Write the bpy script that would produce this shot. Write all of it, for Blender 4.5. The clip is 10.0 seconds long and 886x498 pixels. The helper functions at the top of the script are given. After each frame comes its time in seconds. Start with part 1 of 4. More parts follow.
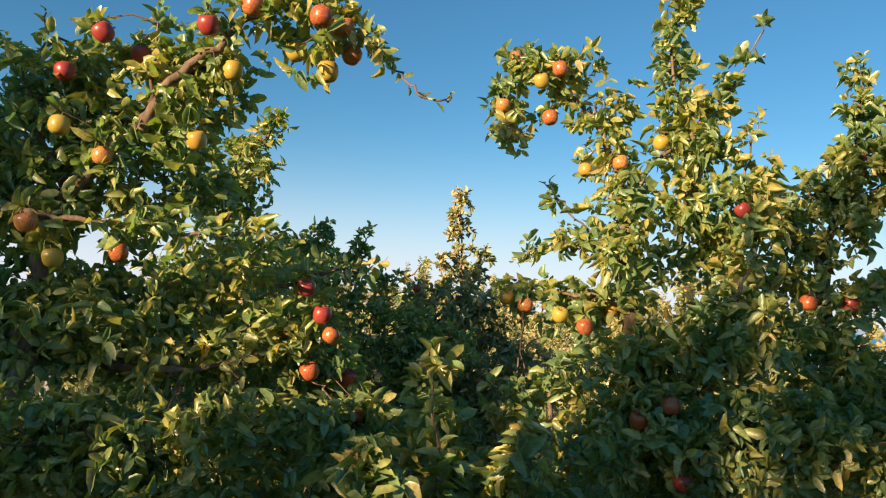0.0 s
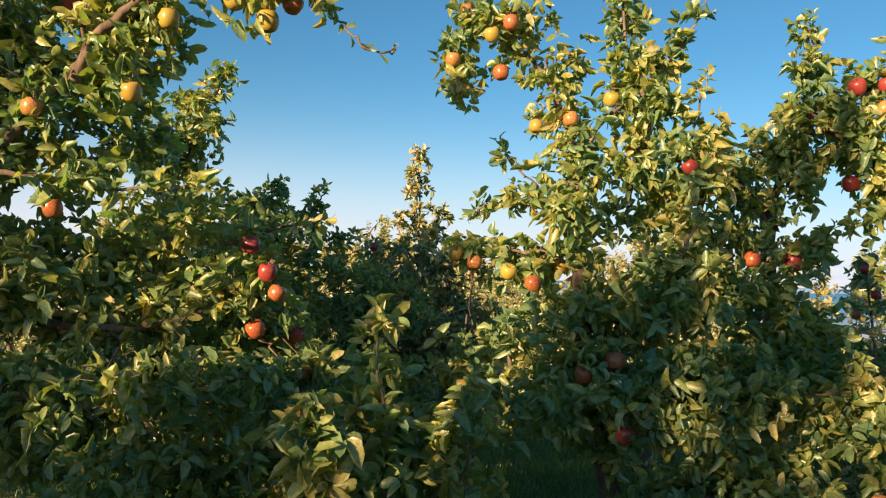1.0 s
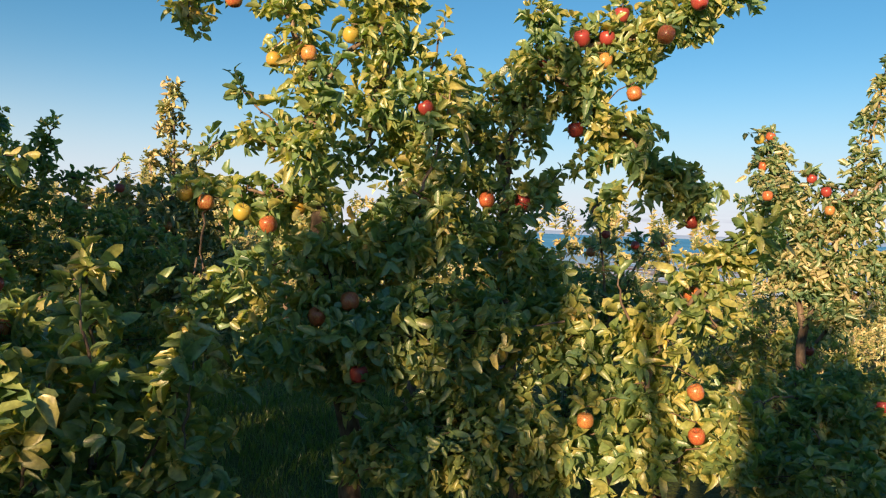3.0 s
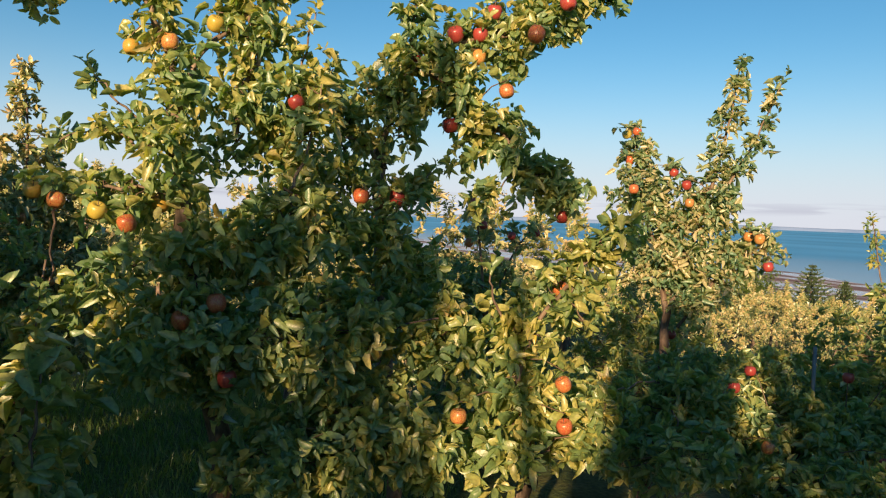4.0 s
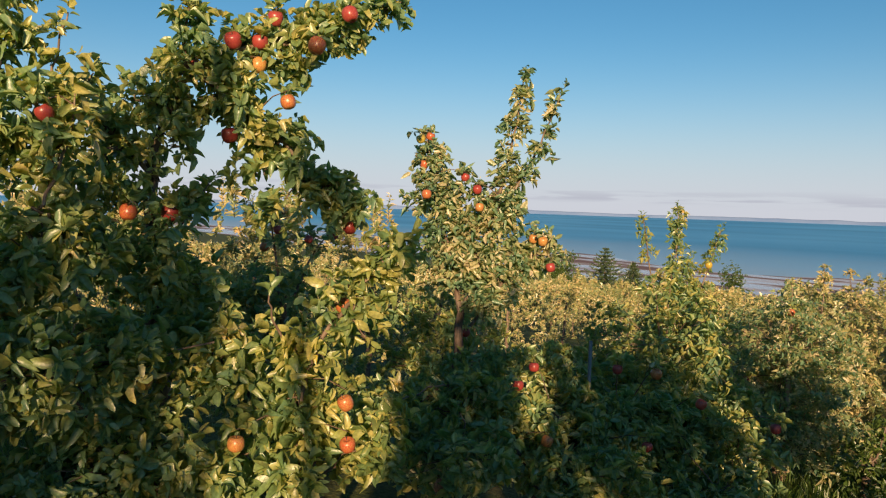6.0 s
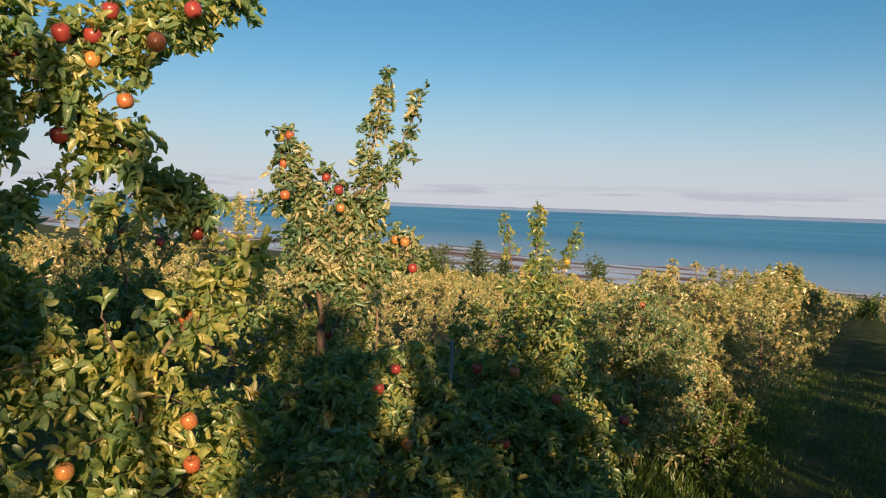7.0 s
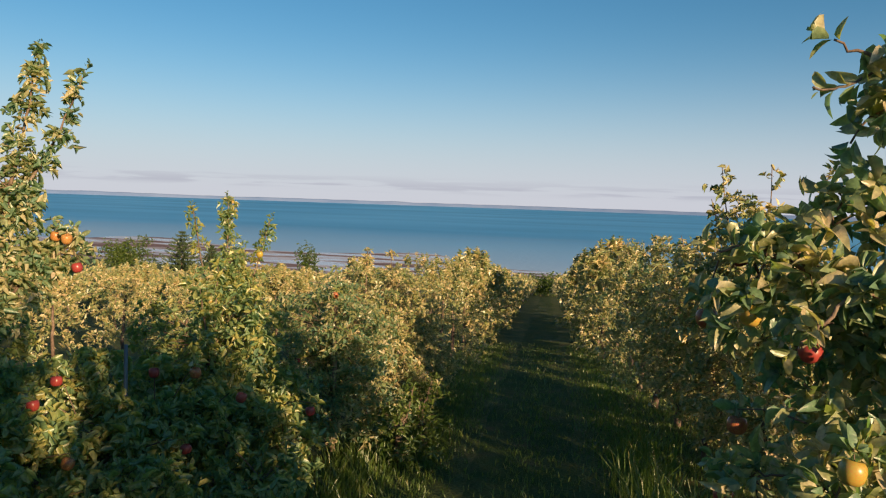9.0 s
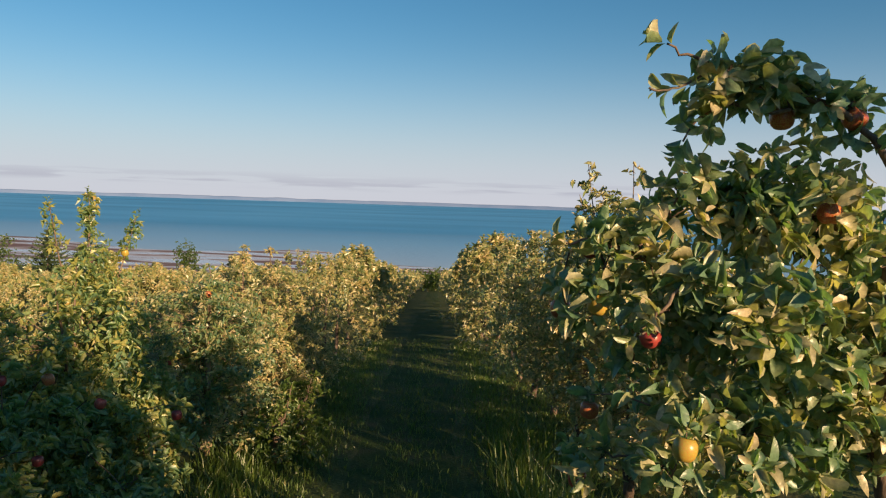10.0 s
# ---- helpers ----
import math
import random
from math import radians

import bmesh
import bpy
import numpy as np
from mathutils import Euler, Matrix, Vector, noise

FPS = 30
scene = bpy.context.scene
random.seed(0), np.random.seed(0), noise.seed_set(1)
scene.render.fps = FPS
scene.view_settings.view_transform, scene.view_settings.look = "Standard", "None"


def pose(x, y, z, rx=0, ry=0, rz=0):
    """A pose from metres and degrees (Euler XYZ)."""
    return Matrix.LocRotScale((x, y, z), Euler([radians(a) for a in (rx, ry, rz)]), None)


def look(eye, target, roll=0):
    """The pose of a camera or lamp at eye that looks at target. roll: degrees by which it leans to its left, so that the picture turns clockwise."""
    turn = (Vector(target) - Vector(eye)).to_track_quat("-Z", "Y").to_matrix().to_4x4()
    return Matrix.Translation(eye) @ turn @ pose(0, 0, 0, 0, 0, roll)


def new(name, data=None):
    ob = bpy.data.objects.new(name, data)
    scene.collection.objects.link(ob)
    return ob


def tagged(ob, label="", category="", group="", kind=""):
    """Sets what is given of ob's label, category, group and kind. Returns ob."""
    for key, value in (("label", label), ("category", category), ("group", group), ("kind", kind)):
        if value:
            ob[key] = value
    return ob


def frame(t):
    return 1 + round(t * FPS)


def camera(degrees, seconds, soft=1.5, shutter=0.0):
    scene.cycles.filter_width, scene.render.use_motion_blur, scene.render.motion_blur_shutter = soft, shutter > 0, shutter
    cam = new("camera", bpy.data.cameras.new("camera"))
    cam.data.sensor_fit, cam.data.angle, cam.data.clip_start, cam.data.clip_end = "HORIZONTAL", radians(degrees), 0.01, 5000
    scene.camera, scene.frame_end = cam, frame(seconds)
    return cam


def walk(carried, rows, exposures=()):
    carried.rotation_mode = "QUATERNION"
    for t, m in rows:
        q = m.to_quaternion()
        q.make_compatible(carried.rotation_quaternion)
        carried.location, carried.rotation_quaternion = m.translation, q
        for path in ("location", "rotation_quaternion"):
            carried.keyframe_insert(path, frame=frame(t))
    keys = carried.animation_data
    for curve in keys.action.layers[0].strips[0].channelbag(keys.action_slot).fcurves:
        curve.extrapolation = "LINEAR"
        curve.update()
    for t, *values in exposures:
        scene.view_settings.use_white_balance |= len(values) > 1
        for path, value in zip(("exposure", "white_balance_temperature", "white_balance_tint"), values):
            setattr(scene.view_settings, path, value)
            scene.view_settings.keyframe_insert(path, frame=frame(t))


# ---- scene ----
cam = camera(61.3, 10.0, soft=1.2)
METRES, EYE, TILT, LEAN, TURN = 0.9, 1.65, 4.84, -2.69, 0.0
ROWS = [
    (0.0, 0.0, 0.0, 0.0, -0.0, 0.0, -0.0),
    (0.5, 0.0256, 0.0129, -0.0016, -1.14, -1.56, -0.01),
    (1.0, 0.0704, 0.0228, -0.0124, -2.63, -3.08, -0.07),
    (1.5, 0.1106, 0.0305, -0.0188, -5.16, -4.47, -0.18),
    (2.0, 0.1683, 0.0394, -0.0301, -8.86, -5.57, -0.41),
    (2.5, 0.2354, 0.0458, -0.0386, -13.54, -6.43, -0.76),
    (3.0, 0.2856, 0.0503, -0.0356, -18.65, -7.1, -1.17),
    (4.5, 0.368, 0.0598, 0.0553, -30.83, -8.39, -2.26),
    (5.0, 0.4011, 0.0501, 0.0858, -34.0, -8.48, -2.52),
    (6.5, 0.5345, 0.0004, 0.1817, -45.73, -8.53, -3.57),
    (7.0, 0.5814, -0.02, 0.2104, -50.81, -8.48, -4.08),
    (7.5, 0.623, -0.0658, 0.2282, -56.24, -8.29, -4.53),
    (8.0, 0.6556, -0.0998, 0.24, -61.91, -8.05, -4.99),
    (8.5, 0.6797, -0.135, 0.2407, -67.46, -7.71, -5.38),
    (9.0, 0.695, -0.1695, 0.2516, -72.68, -7.43, -5.79),
    (9.5, 0.7086, -0.2258, 0.2634, -77.3, -7.15, -6.06),
    (10.0, 0.7156, -0.2681, 0.258, -81.31, -6.82, -6.24),
]
walk(cam, [(t, pose(0, 0, EYE, TILT, LEAN, TURN) @ pose(METRES * x, METRES * y, METRES * z, 90 + pitch, roll, yaw)) for t, x, y, z, yaw, pitch, roll in ROWS],
     exposures=[(0, 1.74), (2.5, 1.66), (4.5, 1.44), (6.5, 1.24), (10.0, 1.24)])

# ---- world, sun ----
SUN_TRAVEL = Vector((0.66, 0.75, 0)).normalized()
SUN_UP = radians(14)
world = bpy.data.worlds.new("sky")
scene.world = world
world.use_nodes = True
wn, wl = world.node_tree.nodes, world.node_tree.links
sky = wn.new("ShaderNodeTexSky")
sky.sky_type, sky.sun_disc = "NISHITA", False
sky.sun_elevation = SUN_UP
sky.sun_rotation = math.atan2(-SUN_TRAVEL.x, -SUN_TRAVEL.y)
sky.air_density, sky.dust_density, sky.ozone_density = 1.0, 0.2, 2.8


def world_math(op, a, b, c=None):
    k = wn.new("ShaderNodeMath")
    k.operation = op
    for i, v in enumerate((a, b, c)):
        if isinstance(v, (int, float)):
            k.inputs[i].default_value = v
        elif v is not None:
            wl.new(v, k.inputs[i])
    return k.outputs[0]


def world_mix(kind, fac, a, b):
    x = wn.new("ShaderNodeMix")
    x.data_type, x.blend_type = "RGBA", kind
    for i, v in ((0, fac), (6, a), (7, b)):
        if isinstance(v, (int, float)):
            x.inputs[i].default_value = v
        elif isinstance(v, tuple):
            x.inputs[i].default_value = (*v, 1)
        else:
            wl.new(v, x.inputs[i])
    return x.outputs[2]


# clear sky, paler and faintly pink in the haze over the horizon, with thin streaks of low cloud
way = wn.new("ShaderNodeTexCoord").outputs["Generated"]
sep = wn.new("ShaderNodeSeparateXYZ")
wl.new(way, sep.inputs[0])
height = world_math("MAXIMUM", sep.outputs[2], 0.0)
haze = world_math("POWER", 2.718, world_math("MULTIPLY", world_math("MULTIPLY", height, height), -62.0))
tinted = world_mix("MULTIPLY", 1.0, sky.outputs[0], (0.53, 0.96, 1.07))
hazy = world_mix("MIX", world_math("MULTIPLY", haze, 0.92), tinted, (6.45, 6.4, 7.25))
streaks = wn.new("ShaderNodeTexNoise")
streaks.inputs["Scale"].default_value, streaks.inputs["Detail"].default_value = 9.0, 8.0
smap = wn.new("ShaderNodeMapping")
smap.inputs["Scale"].default_value = (1.0, 1.0, 17.0)
wl.new(way, smap.inputs["Vector"])
wl.new(smap.outputs[0], streaks.inputs["Vector"])
thick = wn.new("ShaderNodeMapRange")
thick.interpolation_type = "SMOOTHSTEP"
for i, v in ((1, 0.44), (2, 0.6), (3, 0.0), (4, 0.75)):
    thick.inputs[i].default_value = v
wl.new(streaks.outputs[0], thick.inputs[0])
low = wn.new("ShaderNodeValToRGB")
low.color_ramp.elements[0].color = (0, 0, 0, 1)
low.color_ramp.elements[1].position, low.color_ramp.elements[1].color = 0.036, (0, 0, 0, 1)
low.color_ramp.elements.new(0.014).color = (0, 0, 0, 1)
low.color_ramp.elements.new(0.02).color = (1, 1, 1, 1)
low.color_ramp.elements.new(0.027).color = (0.5, 0.5, 0.5, 1)
wl.new(height, low.inputs[0])
cloudy = world_mix("MIX", world_math("MULTIPLY", thick.outputs[0], low.outputs[0]), hazy, (4.6, 4.7, 5.5))
wn["Background"].inputs["Strength"].default_value = 0.041
wl.new(cloudy, wn["Background"].inputs["Color"])

sun_data = bpy.data.lights.new("sun", "SUN")
sun_data.energy, sun_data.angle, sun_data.color = 3.5, radians(0.6), (1.0, 0.67, 0.37)
sun = new("sun", sun_data)
aim = Vector((SUN_TRAVEL.x * math.cos(SUN_UP), SUN_TRAVEL.y * math.cos(SUN_UP), -math.sin(SUN_UP)))
sun.matrix_world = look((-6, -20, 12), Vector((-6, -20, 12)) + aim)


# ---- materials ----
def material(name, rough=0.6, spec=0.3):
    m = bpy.data.materials.new(name)
    m.use_nodes = True
    n, l = m.node_tree.nodes, m.node_tree.links
    b = n["Principled BSDF"]
    b.inputs["Roughness"].default_value = rough
    b.inputs["Specular IOR Level"].default_value = spec
    return m, n, l, b


def ramp(n, stops, interp="LINEAR"):
    r = n.new("ShaderNodeValToRGB")
    r.color_ramp.interpolation = interp
    e = r.color_ramp.elements
    while len(e) < len(stops):
        e.new(0.5)
    for k, (p, c) in zip(e, stops):
        k.position, k.color = p, (*c, 1)
    return r


def tex(n, l, scale, detail=4, vector=None, stretch=None):
    t = n.new("ShaderNodeTexNoise")
    t.inputs["Scale"].default_value, t.inputs["Detail"].default_value = scale, detail
    if vector is not None:
        if stretch:
            mp = n.new("ShaderNodeMapping")
            mp.inputs["Scale"].default_value = stretch
            l.new(vector, mp.inputs["Vector"])
            vector = mp.outputs[0]
        l.new(vector, t.inputs["Vector"])
    return t


def mix(n, l, kind, fac, a, b):
    x = n.new("ShaderNodeMix")
    x.data_type, x.blend_type = "RGBA", kind
    if isinstance(fac, (int, float)):
        x.inputs[0].default_value = fac
    else:
        l.new(fac, x.inputs[0])
    for s, v in ((6, a), (7, b)):
        if isinstance(v, tuple):
            x.inputs[s].default_value = (*v, 1)
        else:
            l.new(v, x.inputs[s])
    return x.outputs[2]


def bump(n, l, b, height, strength, distance=0.01):
    k = n.new("ShaderNodeBump")
    k.inputs["Strength"].default_value, k.inputs["Distance"].default_value = strength, distance
    l.new(height, k.inputs["Height"])
    l.new(k.outputs[0], b.inputs["Normal"])


def leaf_material(name, stops, island=True, through_light=0.36, rough=0.38):
    """Leaves coloured one by one, and by boughs: neighbours on a bough have turned alike."""
    m, n, l, b = material(name, rough, 1.0)
    geo = n.new("ShaderNodeNewGeometry")
    rnd = geo.outputs["Random Per Island"] if island else n.new("ShaderNodeObjectInfo").outputs["Random"]
    bough = tex(n, l, 5.0, 2, geo.outputs["Position"])
    scale = n.new("ShaderNodeMath")
    scale.operation = "MULTIPLY_ADD"
    l.new(bough.outputs[0], scale.inputs[0])
    scale.inputs[1].default_value, scale.inputs[2].default_value = 1.3, -0.45
    both = n.new("ShaderNodeMath")
    both.operation, both.use_clamp = "MULTIPLY_ADD", True
    l.new(rnd, both.inputs[0])
    both.inputs[1].default_value = 0.6
    l.new(scale.outputs[0], both.inputs[2])
    r = ramp(n, stops)
    l.new(both.outputs[0], r.inputs[0])
    co = n.new("ShaderNodeTexCoord").outputs["Object"]
    t = tex(n, l, 70, 3, co)
    spots = ramp(n, ((0.35, (0.72, 0.72, 0.66)), (0.65, (1.12, 1.1, 1.0))))
    l.new(t.outputs[0], spots.inputs[0])
    c = mix(n, l, "MULTIPLY", 1.0, r.outputs[0], spots.outputs[0])
    l.new(c, b.inputs["Base Color"])
    bump(n, l, b, t.outputs[0], 0.5, 0.004)
    tr = n.new("ShaderNodeBsdfTranslucent")
    l.new(mix(n, l, "MULTIPLY", 1.0, c, (1.45, 1.65, 0.6)), tr.inputs["Color"])
    ms = n.new("ShaderNodeMixShader")
    ms.inputs[0].default_value = through_light
    l.new(b.outputs[0], ms.inputs[1])
    l.new(tr.outputs[0], ms.inputs[2])
    l.new(ms.outputs[0], n["Material Output"].inputs["Surface"])
    return m


# upper sides are green, felted undersides and turned leaves pale
LEAF_STOPS = ((0.0, (0.155, 0.275, 0.17)), (0.34, (0.21, 0.325, 0.155)), (0.57, (0.31, 0.37, 0.14)), (0.74, (0.44, 0.425, 0.14)), (0.89, (0.52, 0.48, 0.21)), (0.95, (0.62, 0.53, 0.34)), (1.0, (0.56, 0.38, 0.09)))
LEAF = leaf_material("apple_leaf", LEAF_STOPS)
LEAF_ONE = leaf_material("single_apple_leaf", LEAF_STOPS, island=False)
LEAF_YELLOW = leaf_material("yellowing_apple_leaf", ((0.0, (0.14, 0.25, 0.13)), (0.38, (0.24, 0.33, 0.13)), (0.6, (0.4, 0.42, 0.14)), (0.85, (0.54, 0.5, 0.2)), (1.0, (0.62, 0.49, 0.1))), through_light=0.42)
LEAF_PALE = leaf_material("pale_apple_leaf", ((0.0, (0.135, 0.26, 0.18)), (0.36, (0.19, 0.31, 0.19)), (0.54, (0.32, 0.37, 0.2)), (0.72, (0.5, 0.47, 0.3)), (1.0, (0.68, 0.57, 0.43))))
LEAF_DRY = leaf_material("autumn_apple_leaf", ((0.0, (0.14, 0.22, 0.11)), (0.33, (0.25, 0.31, 0.14)), (0.55, (0.43, 0.41, 0.2)), (0.77, (0.63, 0.53, 0.32)), (1.0, (0.71, 0.54, 0.36))), through_light=0.22)
LEAF_GREEN = leaf_material("green_leaf", ((0.0, (0.05, 0.1, 0.03)), (0.6, (0.11, 0.18, 0.04)), (1.0, (0.2, 0.26, 0.06))))
NEEDLE = leaf_material("spruce_needle", ((0.0, (0.04, 0.075, 0.04)), (1.0, (0.1, 0.15, 0.06))), through_light=0.1)
GRASS = leaf_material("grass_blade", ((0.0, (0.06, 0.115, 0.025)), (0.6, (0.11, 0.19, 0.04)), (0.9, (0.19, 0.24, 0.06)), (1.0, (0.36, 0.32, 0.16))))

BARK, n, l, b = material("apple_bark", 0.85, 0.2)
co = n.new("ShaderNodeTexCoord").outputs["Object"]
t1, t2 = tex(n, l, 9, 5, co), tex(n, l, 60, 4, co, (1, 1, 0.35))
r = ramp(n, ((0.3, (0.10, 0.075, 0.06)), (0.55, (0.2, 0.155, 0.125)), (0.75, (0.3, 0.26, 0.22))))
l.new(t1.outputs[0], r.inputs[0])
r2 = ramp(n, ((0.3, (0.55, 0.52, 0.5)), (0.6, (1.1, 1.05, 1.0))))
l.new(t2.outputs[0], r2.inputs[0])
l.new(mix(n, l, "MULTIPLY", 1.0, r.outputs[0], r2.outputs[0]), b.inputs["Base Color"])
bump(n, l, b, t2.outputs[0], 0.8, 0.006)

TWIG, n, l, b = material("young_twig", 0.6, 0.3)
t1 = tex(n, l, 25, 3)
r = ramp(n, ((0.3, (0.10, 0.06, 0.045)), (0.7, (0.23, 0.17, 0.12))))
l.new(t1.outputs[0], r.inputs[0])
l.new(r.outputs[0], b.inputs["Base Color"])


def apple_material(name, ground, blush, low, high):
    m, n, l, b = material(name, 0.32, 0.5)
    tc = n.new("ShaderNodeTexCoord").outputs["Object"]
    info = n.new("ShaderNodeObjectInfo").outputs["Random"]
    streak = tex(n, l, 22, 4, tc, (1.0, 1.0, 0.12))
    patch = tex(n, l, 9, 2, tc)
    add = n.new("ShaderNodeMath")
    add.operation = "MULTIPLY_ADD"
    l.new(streak.outputs[0], add.inputs[0])
    add.inputs[1].default_value = 0.35
    l.new(patch.outputs[0], add.inputs[2])
    add2 = n.new("ShaderNodeMath")
    add2.operation = "MULTIPLY_ADD"
    l.new(info, add2.inputs[0])
    add2.inputs[1].default_value = 0.22
    l.new(add.outputs[0], add2.inputs[2])
    r = ramp(n, ((low, ground), (high, blush)))
    l.new(add2.outputs[0], r.inputs[0])
    dots = n.new("ShaderNodeTexVoronoi")
    dots.inputs["Scale"].default_value = 150
    l.new(tc, dots.inputs["Vector"])
    dr = ramp(n, ((0.08, (1.35, 1.3, 1.1)), (0.2, (1, 1, 1))))
    l.new(dots.outputs["Distance"], dr.inputs[0])
    l.new(mix(n, l, "MULTIPLY", 1.0, r.outputs[0], dr.outputs[0]), b.inputs["Base Color"])
    b.inputs["Subsurface Weight"].default_value = 0.05
    b.inputs["Subsurface Radius"].default_value = (0.01, 0.005, 0.003)
    return m


APPLE_SKIN = {"r": apple_material("red_apple_skin", (0.45, 0.2, 0.08), (0.29, 0.045, 0.04), 0.36, 0.68),
              "b": apple_material("blushed_apple_skin", (0.5, 0.36, 0.1), (0.36, 0.07, 0.035), 0.46, 0.92),
              "y": apple_material("yellow_apple_skin", (0.38, 0.34, 0.06), (0.45, 0.24, 0.05), 0.6, 1.0)}

WOOD, n, l, b = material("weathered_wood", 0.8, 0.2)
co = n.new("ShaderNodeTexCoord").outputs["Object"]
t1 = tex(n, l, 30, 5, co, (1, 1, 0.08))
r = ramp(n, ((0.3, (0.24, 0.17, 0.11)), (0.7, (0.42, 0.33, 0.23))))
l.new(t1.outputs[0], r.inputs[0])
l.new(r.outputs[0], b.inputs["Base Color"])
bump(n, l, b, t1.outputs[0], 0.6, 0.004)

STEEL, n, l, b = material("galvanised_steel", 0.65, 0.4)
b.inputs["Metallic"].default_value = 0.8
t1 = tex(n, l, 18, 4)
r = ramp(n, ((0.3, (0.16, 0.17, 0.18)), (0.7, (0.27, 0.28, 0.29))))
l.new(t1.outputs[0], r.inputs[0])
l.new(r.outputs[0], b.inputs["Base Color"])

# ground: orchard grass with a worn wheel track, brown tide flats by the shore
GROUND, n, l, b = material("orchard_ground", 0.9, 0.15)
geo = n.new("ShaderNodeNewGeometry").outputs["Position"]
t1, t2 = tex(n, l, 1.3, 5, geo), tex(n, l, 28, 5, geo)
r = ramp(n, ((0.3, (0.06, 0.09, 0.03)), (0.55, (0.09, 0.12, 0.04)), (0.75, (0.18, 0.16, 0.07))))
l.new(t1.outputs[0], r.inputs[0])
r2 = ramp(n, ((0.3, (0.55, 0.55, 0.5)), (0.7, (1.25, 1.2, 1.1))))
l.new(t2.outputs[0], r2.inputs[0])
green = mix(n, l, "MULTIPLY", 1.0, r.outputs[0], r2.outputs[0])
l.new(green, b.inputs["Base Color"])
bump(n, l, b, t2.outputs[0], 0.8, 0.03)

TRACK, n, l, b = material("worn_track_soil", 0.95, 0.1)
geo = n.new("ShaderNodeNewGeometry").outputs["Position"]
t1, t2 = tex(n, l, 2.2, 5, geo), tex(n, l, 40, 5, geo)
r = ramp(n, ((0.4, (0.05, 0.095, 0.03)), (0.6, (0.08, 0.11, 0.042)), (0.78, (0.14, 0.13, 0.07))))
l.new(t1.outputs[0], r.inputs[0])
r2 = ramp(n, ((0.3, (0.6, 0.6, 0.55)), (0.7, (1.2, 1.15, 1.1))))
l.new(t2.outputs[0], r2.inputs[0])
l.new(mix(n, l, "MULTIPLY", 1.0, r.outputs[0], r2.outputs[0]), b.inputs["Base Color"])
bump(n, l, b, t2.outputs[0], 0.9, 0.03)

FLATS, n, l, b = material("tidal_mud_flats", 0.6, 0.4)
geo = n.new("ShaderNodeNewGeometry").outputs["Position"]
t1 = tex(n, l, 0.05, 8, geo, (1.3, 0.4, 1.0))
# the pale stop paints wet sheen and surf into the mud's colour
r = ramp(n, ((0.4, (0.17, 0.1, 0.085)), (0.455, (0.26, 0.19, 0.17)), (0.495, (0.52, 0.54, 0.6))))
l.new(t1.outputs[0], r.inputs[0])
l.new(r.outputs[0], b.inputs["Base Color"])
r2 = ramp(n, ((0.5, (0.8, 0.8, 0.8)), (0.57, (0.25, 0.25, 0.25))))
l.new(t1.outputs[0], r2.inputs[0])
l.new(r2.outputs[0], b.inputs["Roughness"])

SEA, n, l, b = material("sea_water", 0.45, 0.12)
geo = n.new("ShaderNodeNewGeometry").outputs["Position"]
t1 = tex(n, l, 0.0035, 4, geo, (1.0, 0.45, 1.0))
r = ramp(n, ((0.33, (0.05, 0.255, 0.475)), (0.5, (0.075, 0.32, 0.57)), (0.68, (0.12, 0.41, 0.67))))
l.new(t1.outputs[0], r.inputs[0])
sx = n.new("ShaderNodeSeparateXYZ")
l.new(geo, sx.inputs[0])
wob = n.new("ShaderNodeMath")
wob.operation = "MULTIPLY_ADD"
l.new(t1.outputs[0], wob.inputs[0])
wob.inputs[1].default_value = 420
l.new(sx.outputs[0], wob.inputs[2])
# water gets paler towards the shore
inshore = n.new("ShaderNodeMapRange")
for i, v in ((1, 440), (2, 860), (3, 0.85), (4, 0.0)):
    inshore.inputs[i].default_value = v
l.new(wob.outputs[0], inshore.inputs[0])
l.new(mix(n, l, "MIX", inshore.outputs[0], r.outputs[0], (0.46, 0.6, 0.73)), b.inputs["Base Color"])
t2 = tex(n, l, 0.35, 5, geo)
bump(n, l, b, t2.outputs[0], 0.6, 0.6)

# far shore: the haze of distance is painted into its blue base colour
HAZE_LAND, n, l, b = material("haze_blue_shore", 1.0, 0.0)
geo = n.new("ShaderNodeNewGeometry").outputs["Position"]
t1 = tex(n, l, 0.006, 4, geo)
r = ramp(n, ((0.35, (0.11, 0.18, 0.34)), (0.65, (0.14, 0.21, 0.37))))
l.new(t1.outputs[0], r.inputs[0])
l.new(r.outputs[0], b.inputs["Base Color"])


# ---- lay of the land ----
# rows of the orchard run along ALONG; the grass alley's middle passes through ALLEY
ALONG, ACROSS, ALLEY = Vector((0.988, 0.156, 0)), Vector((-0.156, 0.988, 0)), Vector((0.6, -0.07, 0))
SEA_LEVEL = -25.0


def shore(y):
    return 235 + 0.05 * min(max(y, -200), 900)


def lie(x, y):
    """Height of the ground: level round the start, then falling towards the sea, and a little to the north as well."""
    if x > 112:
        edge, end = lie(112, y), shore(y)
        if x > end:
            return SEA_LEVEL + 0.9 - 0.9 * (x - end) / (68 + 0.2 * min(max(y, -150), 400)) + 0.8 * noise.noise((x * 0.016, y * 0.012, 4))
        return edge + (SEA_LEVEL + 0.9 - edge) * (x - 112) / (end - 112)
    north = 0.05 * min(max(y, 0.0), 130.0) * min(max((x - 6) / 22, 0.0), 1.0)
    if x < -2:
        return 0.12 + 0.01 * (-2 - x)
    if x < 2:
        return 0.12 - 0.088 * (x + 2) ** 2 / 8
    return 0.12 - 0.088 * 2 - 0.088 * (x - 2) - north


